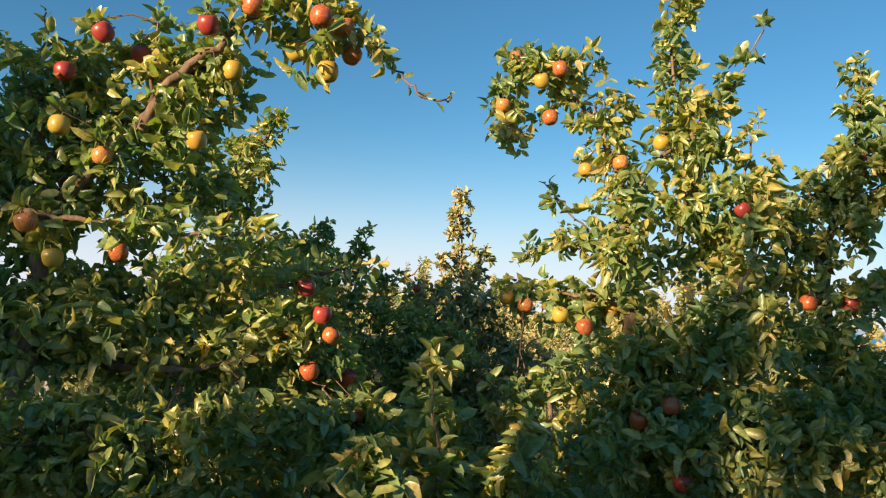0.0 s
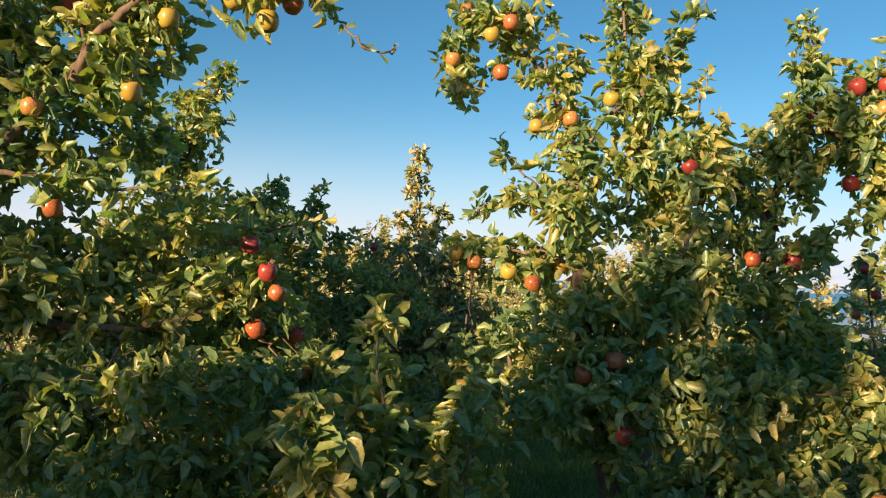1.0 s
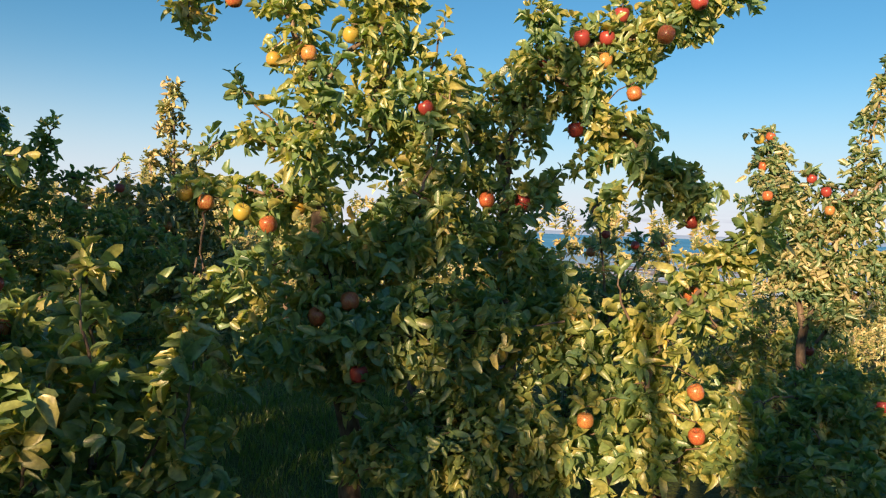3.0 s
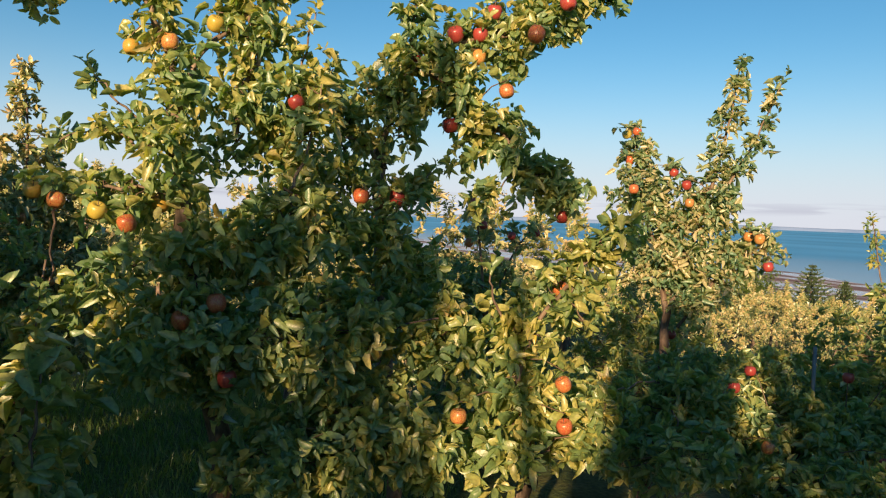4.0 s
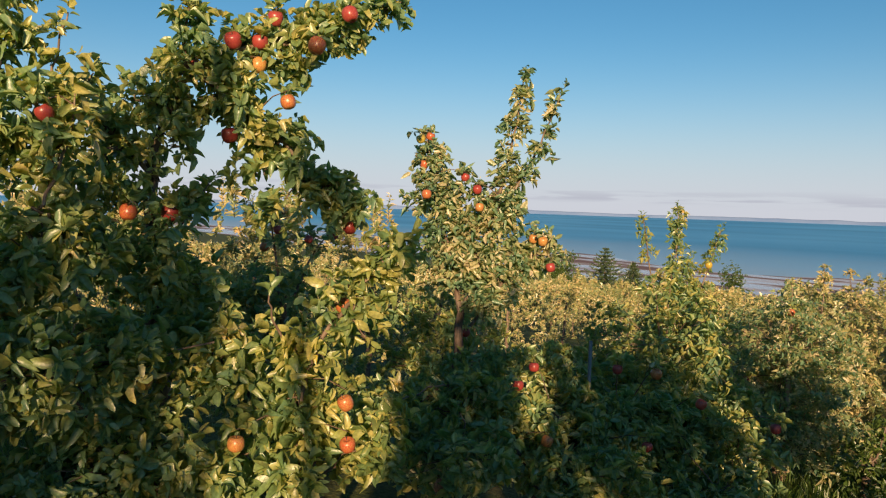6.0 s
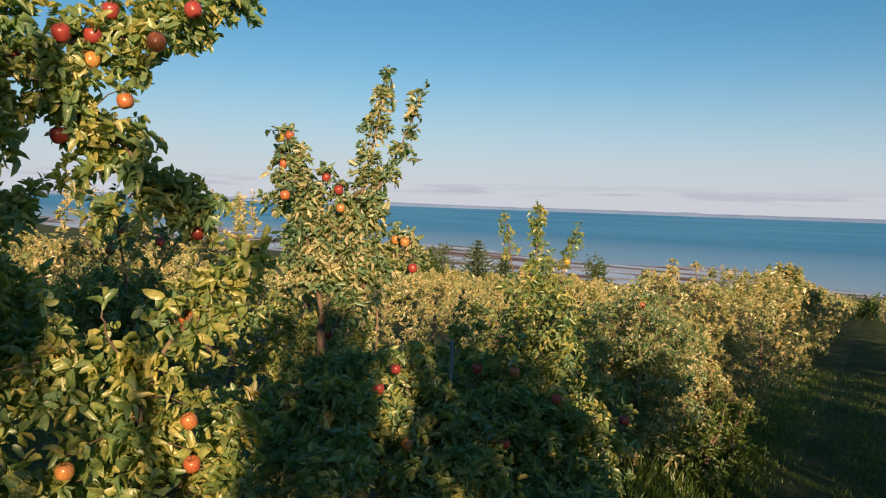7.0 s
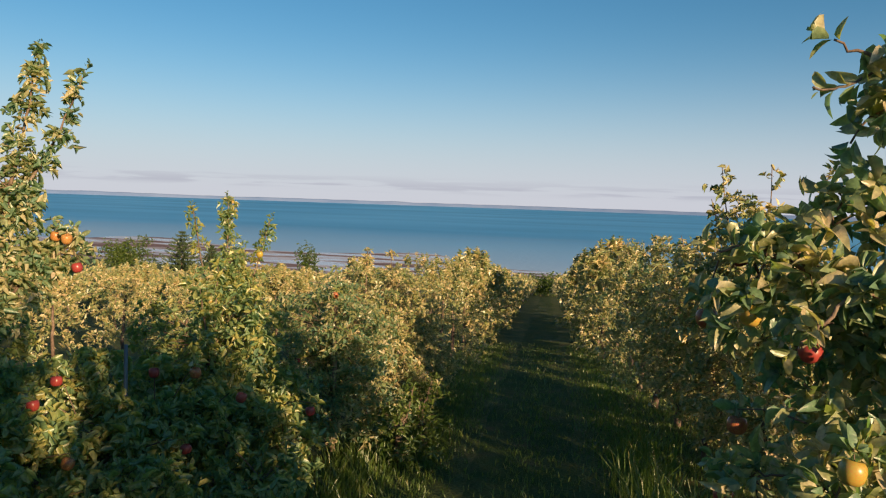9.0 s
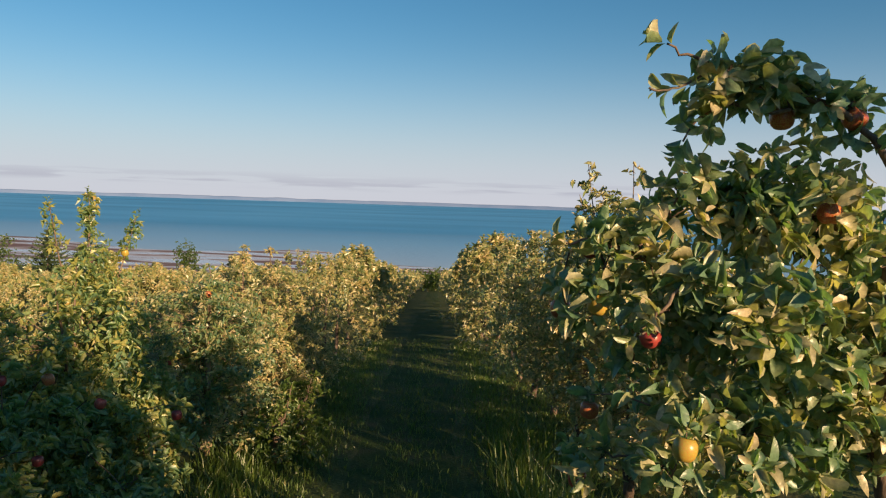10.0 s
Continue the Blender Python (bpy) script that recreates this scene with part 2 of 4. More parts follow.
def along(s, across):
    p = ALLEY + ALONG * s + ACROSS * across
    return p.x, p.y


def raw_mesh(name, verts, faces, mat, smooth=False):
    """A mesh from numpy arrays: faces is a list of (k, corners) index arrays."""
    me = bpy.data.meshes.new(name)
    me.vertices.add(len(verts))
    me.vertices.foreach_set("co", np.ascontiguousarray(verts, dtype=np.float32).ravel())
    loops = np.concatenate([f.ravel() for f in faces]).astype(np.int32)
    sizes = np.concatenate([np.full(len(f), f.shape[1]) for f in faces]).astype(np.int32)
    me.loops.add(len(loops))
    me.loops.foreach_set("vertex_index", loops)
    me.polygons.add(len(sizes))
    me.polygons.foreach_set("loop_start", np.concatenate(([0], np.cumsum(sizes)[:-1])).astype(np.int32))
    me.polygons.foreach_set("use_smooth", np.full(len(sizes), smooth))
    me.materials.append(mat)
    me.update(calc_edges=True)
    me.validate()
    return me


def sheet(name, xs, ys, height, mat):
    gx, gy = np.meshgrid(xs, ys, indexing="ij")
    gz = np.array([[height(x, y) for y in ys] for x in xs])
    v = np.stack([gx, gy, gz], -1).reshape(-1, 3)
    a = np.arange(len(xs) * len(ys)).reshape(len(xs), len(ys))
    f = np.stack([a[:-1, :-1], a[1:, :-1], a[1:, 1:], a[:-1, 1:]], -1).reshape(-1, 4)
    return new(name, raw_mesh(name, v, [f], mat, True))


def rough_lie(x, y):
    return lie(x, y) + (0.05 * noise.noise((x * 0.9, y * 0.9, 0)) if x < 60 and abs(y) < 40 else 0)


xs = np.concatenate([np.linspace(-2500, -40, 12), np.linspace(-30, -6, 9), np.arange(-5, 30, 0.5), np.arange(30, 112, 4), np.linspace(112, 230, 14), np.linspace(236, 520, 70), np.linspace(540, 800, 6)])
ys = np.concatenate([np.linspace(-3000, -60, 16), np.linspace(-50, -8, 10), np.arange(-7, 14, 0.5), np.linspace(15, 70, 18), np.linspace(80, 600, 40), np.linspace(680, 4000, 14)])
ground = sheet("ground", xs, ys, rough_lie, GROUND)
tagged(ground, "sloping orchard ground of short green grass", "ground", kind="structure")
ground.data.materials.append(FLATS)
mid = np.array([p.center.x > shore(p.center.y) - 12 for p in ground.data.polygons])
ground.data.polygons.foreach_set("material_index", mid.astype(np.int32))

track = sheet("path", np.arange(-4, 105, 0.5), np.array([-0.62, -0.45, -0.2, 0.05, 0.3, 0.5, 0.66]),
              lambda s, q: 0.0, TRACK)
tagged(track, "worn earth track between two orchard rows", "path", kind="structure")
for v in track.data.vertices:
    s, q = v.co.x, v.co.y
    x, y = along(s, q * (1 + 0.25 * noise.noise((s * 0.6, q, 3))))
    edge = -0.03 if abs(q) > 0.6 else 0.006
    v.co = (x, y, rough_lie(x, y) + edge)

sea = sheet("water", np.concatenate([np.linspace(180, 600, 8), np.linspace(800, 4850, 14)]), np.linspace(-4800, 4800, 36),
            lambda x, y: SEA_LEVEL + 13.0 * min(math.hypot(x, y) / 4560, 1.1) ** 2 - 0.06, SEA)
tagged(sea, "calm blue sea of a wide bay", "sea", kind="structure")


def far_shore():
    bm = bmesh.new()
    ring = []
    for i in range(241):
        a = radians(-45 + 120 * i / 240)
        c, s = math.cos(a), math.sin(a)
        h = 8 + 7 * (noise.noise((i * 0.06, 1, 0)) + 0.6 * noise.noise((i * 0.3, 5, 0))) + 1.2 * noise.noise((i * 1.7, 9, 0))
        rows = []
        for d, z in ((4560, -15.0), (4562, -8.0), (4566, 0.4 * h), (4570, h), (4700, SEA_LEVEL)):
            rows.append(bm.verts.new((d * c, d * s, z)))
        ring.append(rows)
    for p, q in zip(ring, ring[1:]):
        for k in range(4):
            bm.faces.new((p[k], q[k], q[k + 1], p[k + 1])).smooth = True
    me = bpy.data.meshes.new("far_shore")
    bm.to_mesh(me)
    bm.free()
    me.materials.append(HAZE_LAND)
    return tagged(new("backdrop", me), "low wooded shore across the bay, distance haze painted in as blue", "far shore", kind="structure")


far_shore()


# ---- leaves, shoots, limbs ----
rng = np.random.default_rng(7)


def unit(a):
    return a / np.maximum(np.linalg.norm(a, axis=-1, keepdims=True), 1e-9)


# leaf outlines: share of the length, share of the half width, lift of the folded blade
LEAF_VERTS = np.array([(0, 0, 0), (0.14, -0.36, 0.7), (0.46, -0.5, 1), (0.82, -0.36, 0.8), (1, 0, 0), (0.82, 0.36, 0.8), (0.46, 0.5, 1), (0.14, 0.36, 0.7), (0.5, 0, 0)], float)
LEAF_QUADS = np.array([(0, 8, 2, 1), (8, 4, 3, 2), (0, 7, 6, 8), (8, 6, 5, 4)])
MID_VERTS = np.array([(0, 0, 0), (0.28, -0.44, 1), (0.7, -0.4, 1), (1, 0, 0), (0.7, 0.4, 1), (0.28, 0.44, 1)], float)
MID_QUADS = np.array([(0, 3, 2, 1), (0, 5, 4, 3)])
SMALL_VERTS = np.array([(0, 0, 0), (0.45, -0.45, 1), (1, 0, 0), (0.45, 0.45, 1)], float)
SMALL_TRIS = np.array([(0, 2, 1), (0, 3, 2)])
BROAD_VERTS = np.array([(0, 0, 0), (0.1, -0.3, 0.4), (0.3, -0.48, 0.8), (0.6, -0.48, 1), (0.85, -0.3, 0.9), (1, 0, 0.3), (0.85, 0.3, 0.9), (0.6, 0.48, 1), (0.3, 0.48, 0.8), (0.1, 0.3, 0.4), (0.3, 0, 0), (0.6, 0, 0), (0.85, 0, 0.1)], float)
BROAD_QUADS = np.array([(0, 10, 2, 1), (10, 11, 3, 2), (11, 12, 4, 3), (0, 9, 8, 10), (10, 8, 7, 11), (11, 7, 6, 12), (12, 6, 5, 4)])
OUTLINES = {"broad": (BROAD_VERTS, BROAD_QUADS), "fine": (LEAF_VERTS, LEAF_QUADS), "mid": (MID_VERTS, MID_QUADS), "small": (SMALL_VERTS, SMALL_TRIS)}


class Foliage:
    """Collects leaves (place, axis, normal, length) and twigs of one crown, and makes them into meshes."""

    def __init__(self, leaf=0.06, density=8000):
        self.leaf, self.density = leaf, density
        self.pos, self.axis, self.nrm, self.size, self.twigs = [], [], [], [], []

    def add(self, pos, axis, nrm, size):
        self.pos.append(pos)
        self.axis.append(axis)
        self.nrm.append(unit(nrm - axis * np.sum(nrm * axis, axis=1, keepdims=True)))
        self.size.append(size)

    def rosettes(self, places, headings, most=8):
        """Spurs: a whorl of leaves round each heading, drooping a little, of mixed sizes."""
        p, d = np.asarray(places, float), unit(np.asarray(headings, float))
        m = len(p)
        side = unit(np.cross(d, rng.normal(size=(m, 3))))
        other = np.cross(d, side)
        for k in range(most):
            pick = rng.uniform(size=m) < (1.0 if k < 4 else 0.6)
            q = int(pick.sum())
            if not q:
                continue
            turn = k * 2.4 + rng.uniform(-0.5, 0.5, (q, 1))
            out = side[pick] * np.cos(turn) + other[pick] * np.sin(turn)
            rise = rng.uniform(0.0, 1.15, (q, 1))
            axis = unit(out * np.cos(rise) + d[pick] * np.sin(rise) + np.array((0, 0, -0.22)) + rng.normal(scale=0.15, size=(q, 3)))
            nrm = d[pick] * 0.6 + np.array((0, 0, 0.35)) - SUN_ARR * 0.2 + rng.normal(scale=0.75, size=(q, 3))
            size = self.leaf * rng.uniform(0.4, 1.3, q) * (1.0 if k < 5 else 0.75)
            self.add(p[pick] + out * 0.008, axis, nrm, size)

    def shoot(self, pts, step=0.011, leaf=None):
        """A young upright shoot: leaves set singly up its length, pointing up and out, smaller at the tip."""
        pts = np.asarray(pts, float)
        p, run = self.sample(pts, step)
        n = len(p)
        way = unit(np.gradient(p, axis=0))
        side = unit(np.cross(way, np.array((0.3, 0.9, 0.2))))
        other = np.cross(way, side)
        turn = (np.arange(n) * 2.4 + rng.uniform(0, 6))[:, None]
        out = side * np.cos(turn) + other * np.sin(turn)
        axis = unit(out + way * rng.uniform(0.5, 1.3, (n, 1)) + rng.normal(scale=0.2, size=(n, 3)))
        nrm = way - out * 0.5 - SUN_ARR * 0.4 + rng.normal(scale=0.45, size=(n, 3))
        self.add(p + out * 0.006, axis, nrm, (leaf or self.leaf) * rng.uniform(0.55, 1.1, n) * (1.1 - 0.55 * run ** 3))

    @staticmethod
    def sample(pts, step):
        seg = np.linalg.norm(np.diff(pts, axis=0), axis=1)
        at = np.concatenate(([0], np.cumsum(seg)))
        u = np.linspace(0, at[-1], max(4, int(at[-1] / step)))
        return np.stack([np.interp(u, at, pts[:, k]) for k in range(3)], -1), u / at[-1]

    def clumps(self, hubs, heads, roots, each, spread):
        """Groups of spurs round hubs, each on a twig from its root."""
        for h, d, r in zip(hubs, heads, roots):
            off = rng.normal(scale=spread, size=(each, 3)) * np.array((1, 1, 0.8))
            self.rosettes(h + off, d * 0.8 + off / spread * 0.35 + np.array((0, 0, 0.45)) + rng.normal(scale=0.3, size=(each, 3)))
            bow = (r + h) / 2 + rng.normal(scale=0.015, size=3)
            self.twigs.append((np.vstack([r, bow, h]), 0.0032))

    def blob(self, centre, radii, each=6, spread=0.045):
        """A mass of leaves: clumps with gaps between them, most of them near its outside."""
        c, r = np.asarray(centre, float), np.asarray(radii, float)
        leaves = 4.19 * r.prod() * self.density
        n = max(3, int(leaves / 6.2 / each))
        d = unit(rng.normal(size=(n, 3)))
        f = rng.uniform(0.04, 1, (n, 1)) ** 0.3
        hubs = c + d * np.maximum(r - spread, r * 0.5) * f
        self.clumps(hubs, d, c + (hubs - c) * rng.uniform(0.35, 0.6, (n, 1)), each, spread)

    def limb_leaves(self, pts, r0, r1, first=0.1, each=4, spread=0.028):
        """Leaves round a limb, out to r0 at its start and r1 at its end; a thin one bears single leaves."""
        pts = np.asarray(pts, float)
        length = np.linalg.norm(np.diff(pts, axis=0), axis=1).sum()
        if max(r0, r1) < 0.032:
            return self.shoot(pts, 0.016 if r0 > 0.015 else 0.034)
        leaves = 3.14 * ((r0 + r1) / 2) ** 2 * length * self.density * 1.35
        n = max(4, int(leaves / 6.2 / each))
        line, run = self.sample(pts, 0.01)
        u = np.sort(rng.uniform(first, 1, n))
        k = np.minimum((u * len(line)).astype(int), len(line) - 1)
        way = unit(np.gradient(line, axis=0))[k]
        d = unit(rng.normal(size=(n, 3)) + np.array((0, 0, 0.15)))
        d = unit(d - way * np.sum(d * way, axis=1, keepdims=True) * 0.7)
        rad = np.maximum((r0 + (r1 - r0) * u) - spread * 1.2, 0.006)[:, None]
        hubs = line[k] + d * rad * rng.uniform(0.1, 1, (n, 1)) ** 0.5
        self.clumps(hubs, d + way * 0.5, line[k], each, spread)
        if r1 < 0.07:
            tip = pts[-1] + unit(pts[-1] - pts[-2]) * 0.06
            self.shoot(np.vstack([pts[-2] * 0.4 + pts[-1] * 0.6, pts[-1], tip]), 0.009)

    def arrays(self):
        return tuple(np.concatenate(a) for a in (self.pos, self.axis, self.nrm, self.size))

    def thin(self, keep):
        self.pos, self.axis, self.nrm, self.size = ([a[keep]] for a in self.arrays())

    def leaf_mesh(self, name, mat, keep=None, outline="small"):
        pos, axis, nrm, size = self.arrays()
        if keep is not None:
            pos, axis, nrm, size = pos[keep], axis[keep], nrm[keep], size[keep]
        side = np.cross(nrm, axis)
        tv, tf = OUTLINES[outline]
        m = len(size)
        fold = rng.uniform(0.02, 0.6, (m, 1))
        curl = rng.uniform(-0.25, 0.9, (m, 1))
        width = rng.uniform(0.38, 0.58, (m, 1)) * size[:, None]
        u, v, w = tv[:, 0][None], tv[:, 1][None], tv[:, 2][None]
        lift = (w * fold * np.abs(v) * 2 - curl * u * u) * size[:, None]
        twist = rng.uniform(-0.35, 0.35, (m, 1)) * u * v * size[:, None]
        verts = pos[:, None] + axis[:, None] * (u * size[:, None])[..., None] + side[:, None] * (v * width)[..., None] + nrm[:, None] * (lift + twist)[..., None]
        faces = (tf[None] + (np.arange(m) * len(tv))[:, None, None]).reshape(-1, tf.shape[1])
        return raw_mesh(name, verts.reshape(-1, 3), [faces], mat, outline != "small")


SUN_ARR = np.array(aim)


def tubes(name, paths, sides, mat):
    """One mesh of tapered tubes along paths of points with radii."""
    verts, quads, base = [], [], 0
    ring = np.arange(sides) * 2 * math.pi / sides
    for pts, radii in paths:
        pts = np.asarray(pts, float)
        way = unit(np.gradient(pts, axis=0))
        ref = np.array((0.31, 0.2, 0.93)) if abs(way[0][2]) < 0.9 else np.array((1.0, 0.1, 0))
        s = unit(np.cross(way, ref))
        q = np.cross(way, s)
        rr = np.asarray(radii, float)[:, None, None]
        v = pts[:, None] + rr * (s[:, None] * np.cos(ring)[None, :, None] + q[:, None] * np.sin(ring)[None, :, None])
        verts.append(v.reshape(-1, 3))
        a = base + np.arange(len(pts) * sides).reshape(len(pts), sides)
        b = np.roll(a, -1, axis=1)
        quads.append(np.stack([a[:-1], b[:-1], b[1:], a[1:]], -1).reshape(-1, 4))
        base += len(pts) * sides
    return raw_mesh(name, np.concatenate(verts), [np.concatenate(quads)], mat, True)


def limb_path(pts, r0, r1, knots=0.012):
    """Points along a limb, rounded between the given ones and slightly crooked, with radii."""
    p = np.asarray(pts, float)
    n = len(p)
    fine = np.linspace(0, n - 1, (n - 1) * 5 + 1)
    ext = np.vstack([2 * p[0] - p[1], p, 2 * p[-1] - p[-2]])
    out = []
    for f in fine:
        i = min(int(f), n - 2)
        u = f - i
        a, b, c, d = ext[i], ext[i + 1], ext[i + 2], ext[i + 3]
        out.append(0.5 * (2 * b + (c - a) * u + (2 * a - 5 * b + 4 * c - d) * u * u + (3 * b - a - 3 * c + d) * u ** 3))
    out = np.array(out)
    out[1:] += rng.normal(scale=knots, size=(len(out) - 1, 3))
    k = np.linspace(0, 1, len(out))
    return out, (r0 + (r1 - r0) * k) * (1 + rng.normal(scale=0.06, size=len(out)))


def single_leaf_meshes(count=6):
    out = []
    for _ in range(count):
        f = Foliage()
        f.pos, f.axis, f.nrm, f.size = [np.zeros((1, 3))], [np.array([[1.0, 0, 0]])], [np.array([[0, 0, 1.0]])], [np.array([1.0])]
        out.append(f.leaf_mesh("leaf", LEAF_ONE, outline="fine"))
    return out


LEAF_MESHES = single_leaf_meshes()


def apple_tree(label, base, trunk, limbs, blobs, outline="", trunk_radius=0.045, mat=None, singles=120, apples=(), leaf=0.05, density=26000, fruit=0.031):
    """A near apple tree. trunk: points; limbs: (points, radius, foliage radius at start, at end); blobs: (centre, radii)."""
    global rng
    rng = np.random.default_rng(int(abs(base[0]) * 1000 + abs(base[1]) * 77))
    mat = mat or LEAF
    root = tagged(new("apple_tree"), label, "apple tree", "apple trees")
    root.location = (*base, lie(*base))
    bx = np.array(root.location)
    pts, rad = limb_path([(*base, lie(*base) - 0.05), *trunk], trunk_radius, trunk_radius * 0.6)
    new("trunk", tubes("trunk", [(pts - bx, rad)], 10, BARK)).parent = root
    fol = Foliage(leaf, density)
    wood = [pts[len(pts) // 3:]]
    for points, radius, r0, r1 in limbs:
        p, rr = limb_path(points, radius, 0.003, 0.005)
        new("limb", tubes("limb", [(p - bx, rr)], 7, BARK)).parent = root
        wood.append(p)
        fol.limb_leaves(p, r0, r1)
    wood = np.vstack(wood)
    for centre, radii in blobs:
        fol.blob(centre, radii)
        # a bearing branch from the nearest wood into each mass of leaves
        end = np.array(centre, float)
        start = wood[np.argmin(np.linalg.norm(wood - end, axis=1))]
        p, rr = limb_path([start, start * 0.65 + end * 0.35 + np.array((0, 0, 0.03)), end], 0.012, 0.004)
        fol.twigs.append((p, 0.007))
    hung = []
    for x, y, z, kind in apples:
        p = np.array((x, y, z))
        hung.append(p)
        hang_apple(*p, kind, fruit)
        # the spur that it hangs from, with its whorl of leaves, on a twig from the nearest wood
        inward = unit(np.array((x - 0.35, y, 0.0)))
        spur = p + np.array((0, 0, fruit * 1.5)) + inward * 0.012
        fol.rosettes([spur + inward * 0.02], [inward * 0.5 + np.array((0, 0, 0.9))])
        fol.rosettes(spur + inward * 0.06 + rng.normal(scale=0.025, size=(4, 3)), np.tile(np.array((0, 0, 0.7)), (4, 1)) + rng.normal(scale=0.5, size=(4, 3)))
        start = wood[np.argmin(np.linalg.norm(wood - spur, axis=1))]
        back = spur + unit(start - spur) * min(0.25, np.linalg.norm(start - spur))
        fol.twigs.append((np.vstack([back, (back + spur) / 2 + np.array((0, 0, 0.02)), spur]), 0.0042))
    if hung:
        # the fruit pushes the leaves on its open side out of the way
        pos, axis, nrm, size = fol.arrays()
        mid = pos + axis * (size * 0.5)[:, None]
        keep = np.ones(len(size), bool)
        for p in hung:
            open_way = -unit(np.array((p[0] - 0.35, p[1], 0.0)))
            u = np.clip((mid - p) @ open_way, 0, 0.16)
            gap = np.linalg.norm(mid - p - u[:, None] * open_way, axis=1)
            keep &= (gap > fruit * 1.08) | (rng.uniform(size=len(size)) < 0.06)
        fol.thin(keep)
    finish_tree(root, fol, bx, mat, singles, outline)
    return root


def finish_tree(root, fol, bx, mat, singles, outline):
    pos, axis, nrm, size = fol.arrays()
    fol.pos, fol.axis, fol.nrm, fol.size = [pos - bx], [axis], [nrm], [size]
    fol.twigs = [(p - bx, r) for p, r in fol.twigs]
    keep = np.ones(len(size), bool)
    picked = rng.choice(len(size), min(singles, len(size)), replace=False) if singles else []
    keep[picked] = False
    crown = new("crown", fol.leaf_mesh("crown", mat, keep, outline or ("fine" if math.hypot(bx[0], bx[1]) < 4.0 else "mid" if math.hypot(bx[0], bx[1]) < 7.5 else "small")))
    crown.parent = root
    tagged(crown, kind="stuff")
    tw = new("twig", tubes("twig", [(p, np.linspace(r, r * 0.5, len(p))) for p, r in fol.twigs], 3, TWIG))
    tw.parent = root
    tagged(tw, kind="stuff")
    for i in picked:
        lf = new("leaf", LEAF_MESHES[int(i) % len(LEAF_MESHES)])
        a, nn = axis[i], nrm[i]
        s = np.cross(nn, a)
        m = Matrix(((a[0], s[0], nn[0], 0), (a[1], s[1], nn[1], 0), (a[2], s[2], nn[2], 0), (0, 0, 0, 1))) @ Matrix.Scale(float(size[i]), 4)
        m.translation = Vector(pos[i] - bx)
        lf.parent = root
        lf.matrix_basis = m


# ---- apples ----
def apple_mesh(name, mat, squat):
    bm = bmesh.new()
    rings, sides = [], 18
    prof = [(0.0, 0.62), (0.1, 0.64), (0.22, 0.78), (0.45, 0.92), (0.72, 0.9), (0.93, 0.6), (1.0, 0.2), (0.97, -0.2), (0.85, -0.58), (0.62, -0.84), (0.38, -0.94), (0.2, -0.9), (0.08, -0.8), (0.0, -0.78)]
    for i, (r, z) in enumerate(prof):
        ring = []
        for k in range(sides):
            a = 2 * math.pi * k / sides
            lobe = 1 + 0.035 * math.cos(5 * a) * (1 if z < 0 else 0.3)
            ring.append(bm.verts.new((r * lobe * math.cos(a), r * lobe * math.sin(a), z * squat)))
            if r == 0:
                break
        rings.append(ring)
    for p, q in zip(rings, rings[1:]):
        for k in range(sides):
            j = (k + 1) % sides
            quad = [p[k % len(p)], q[k % len(q)], q[j % len(q)], p[j % len(p)]]
            bm.faces.new(list(dict.fromkeys(quad))).smooth = True
    bmesh.ops.recalc_face_normals(bm, faces=bm.faces)
    me = bpy.data.meshes.new(name)
    bm.to_mesh(me)
    bm.free()
    me.materials.append(mat)
    return me


APPLE_MESH = {k: [apple_mesh("apple", m, s) for s in (0.92, 0.98)] for k, m in APPLE_SKIN.items()}
STEM_MESH = tubes("stem", [(np.array([(0, 0, 0.6), (0.03, 0, 0.95), (0.12, 0.04, 1.35)]), (0.05, 0.04, 0.05))], 5, TWIG)
APPLE_LABEL = {"r": "ripe red apple hanging among the leaves", "b": "orange-blushed ripe apple hanging on its branch", "y": "yellow-green apple hanging on its branch"}


def hang_apple(x, y, z, kind, radius=0.032):
    ob = tagged(new("apple", APPLE_MESH[kind][rng.integers(2)]), APPLE_LABEL[kind], "apple", "apples on the trees")
    s = radius * rng.uniform(0.92, 1.06)
    ob.matrix_basis = Matrix.Translation((x, y, z)) @ pose(0, 0, 0, rng.normal() * 14, rng.normal() * 14, rng.uniform(0, 360)) @ Matrix.Scale(s, 4)
    new("stem", STEM_MESH).parent = ob
    return ob


# where the apples hang: x, y, z, kind (red, blushed, yellow)
APPLES_A = [
    (-0.73, 2.14, 2.46, 'r'), (-0.60, 2.13, 2.52, 'b'), (-0.39, 2.09, 2.48, 'b'), (-0.32, 2.26, 2.43, 'b'), (-0.39, 2.25, 2.37, 'y'), (-0.49, 2.25, 2.43, 'y'), (-0.34, 2.19, 2.49, 'b'), (-1.10, 2.27, 2.47, 'r'), (-1.02, 2.37, 2.44, 'r'), (-1.21, 2.27, 2.34, 'r'), (-0.69, 2.28, 2.37, 'y'), (-1.07, 2.27, 2.08, 'b'), (-1.19, 2.23, 2.16, 'y'), (-0.78, 2.26, 2.14, 'y'), (-1.20, 2.28, 1.76, 'y'), (-1.04, 2.37, 1.79, 'b'), (-1.21, 2.41, 1.49, 'y'), (-1.25, 2.21, 1.86, 'b')]
APPLES_M = [
    (-0.47, 2.55, 1.71, 'r'), (-0.42, 2.61, 1.62, 'r'), (-0.39, 2.64, 1.55, 'b'), (-0.29, 2.67, 1.27, 'b'), (-0.55, 2.65, 1.21, 'y'), (-0.51, 2.69, 1.15, 'b'), (-0.35, 2.83, 1.39, 'r'), (-0.46, 2.66, 1.42, 'b')]
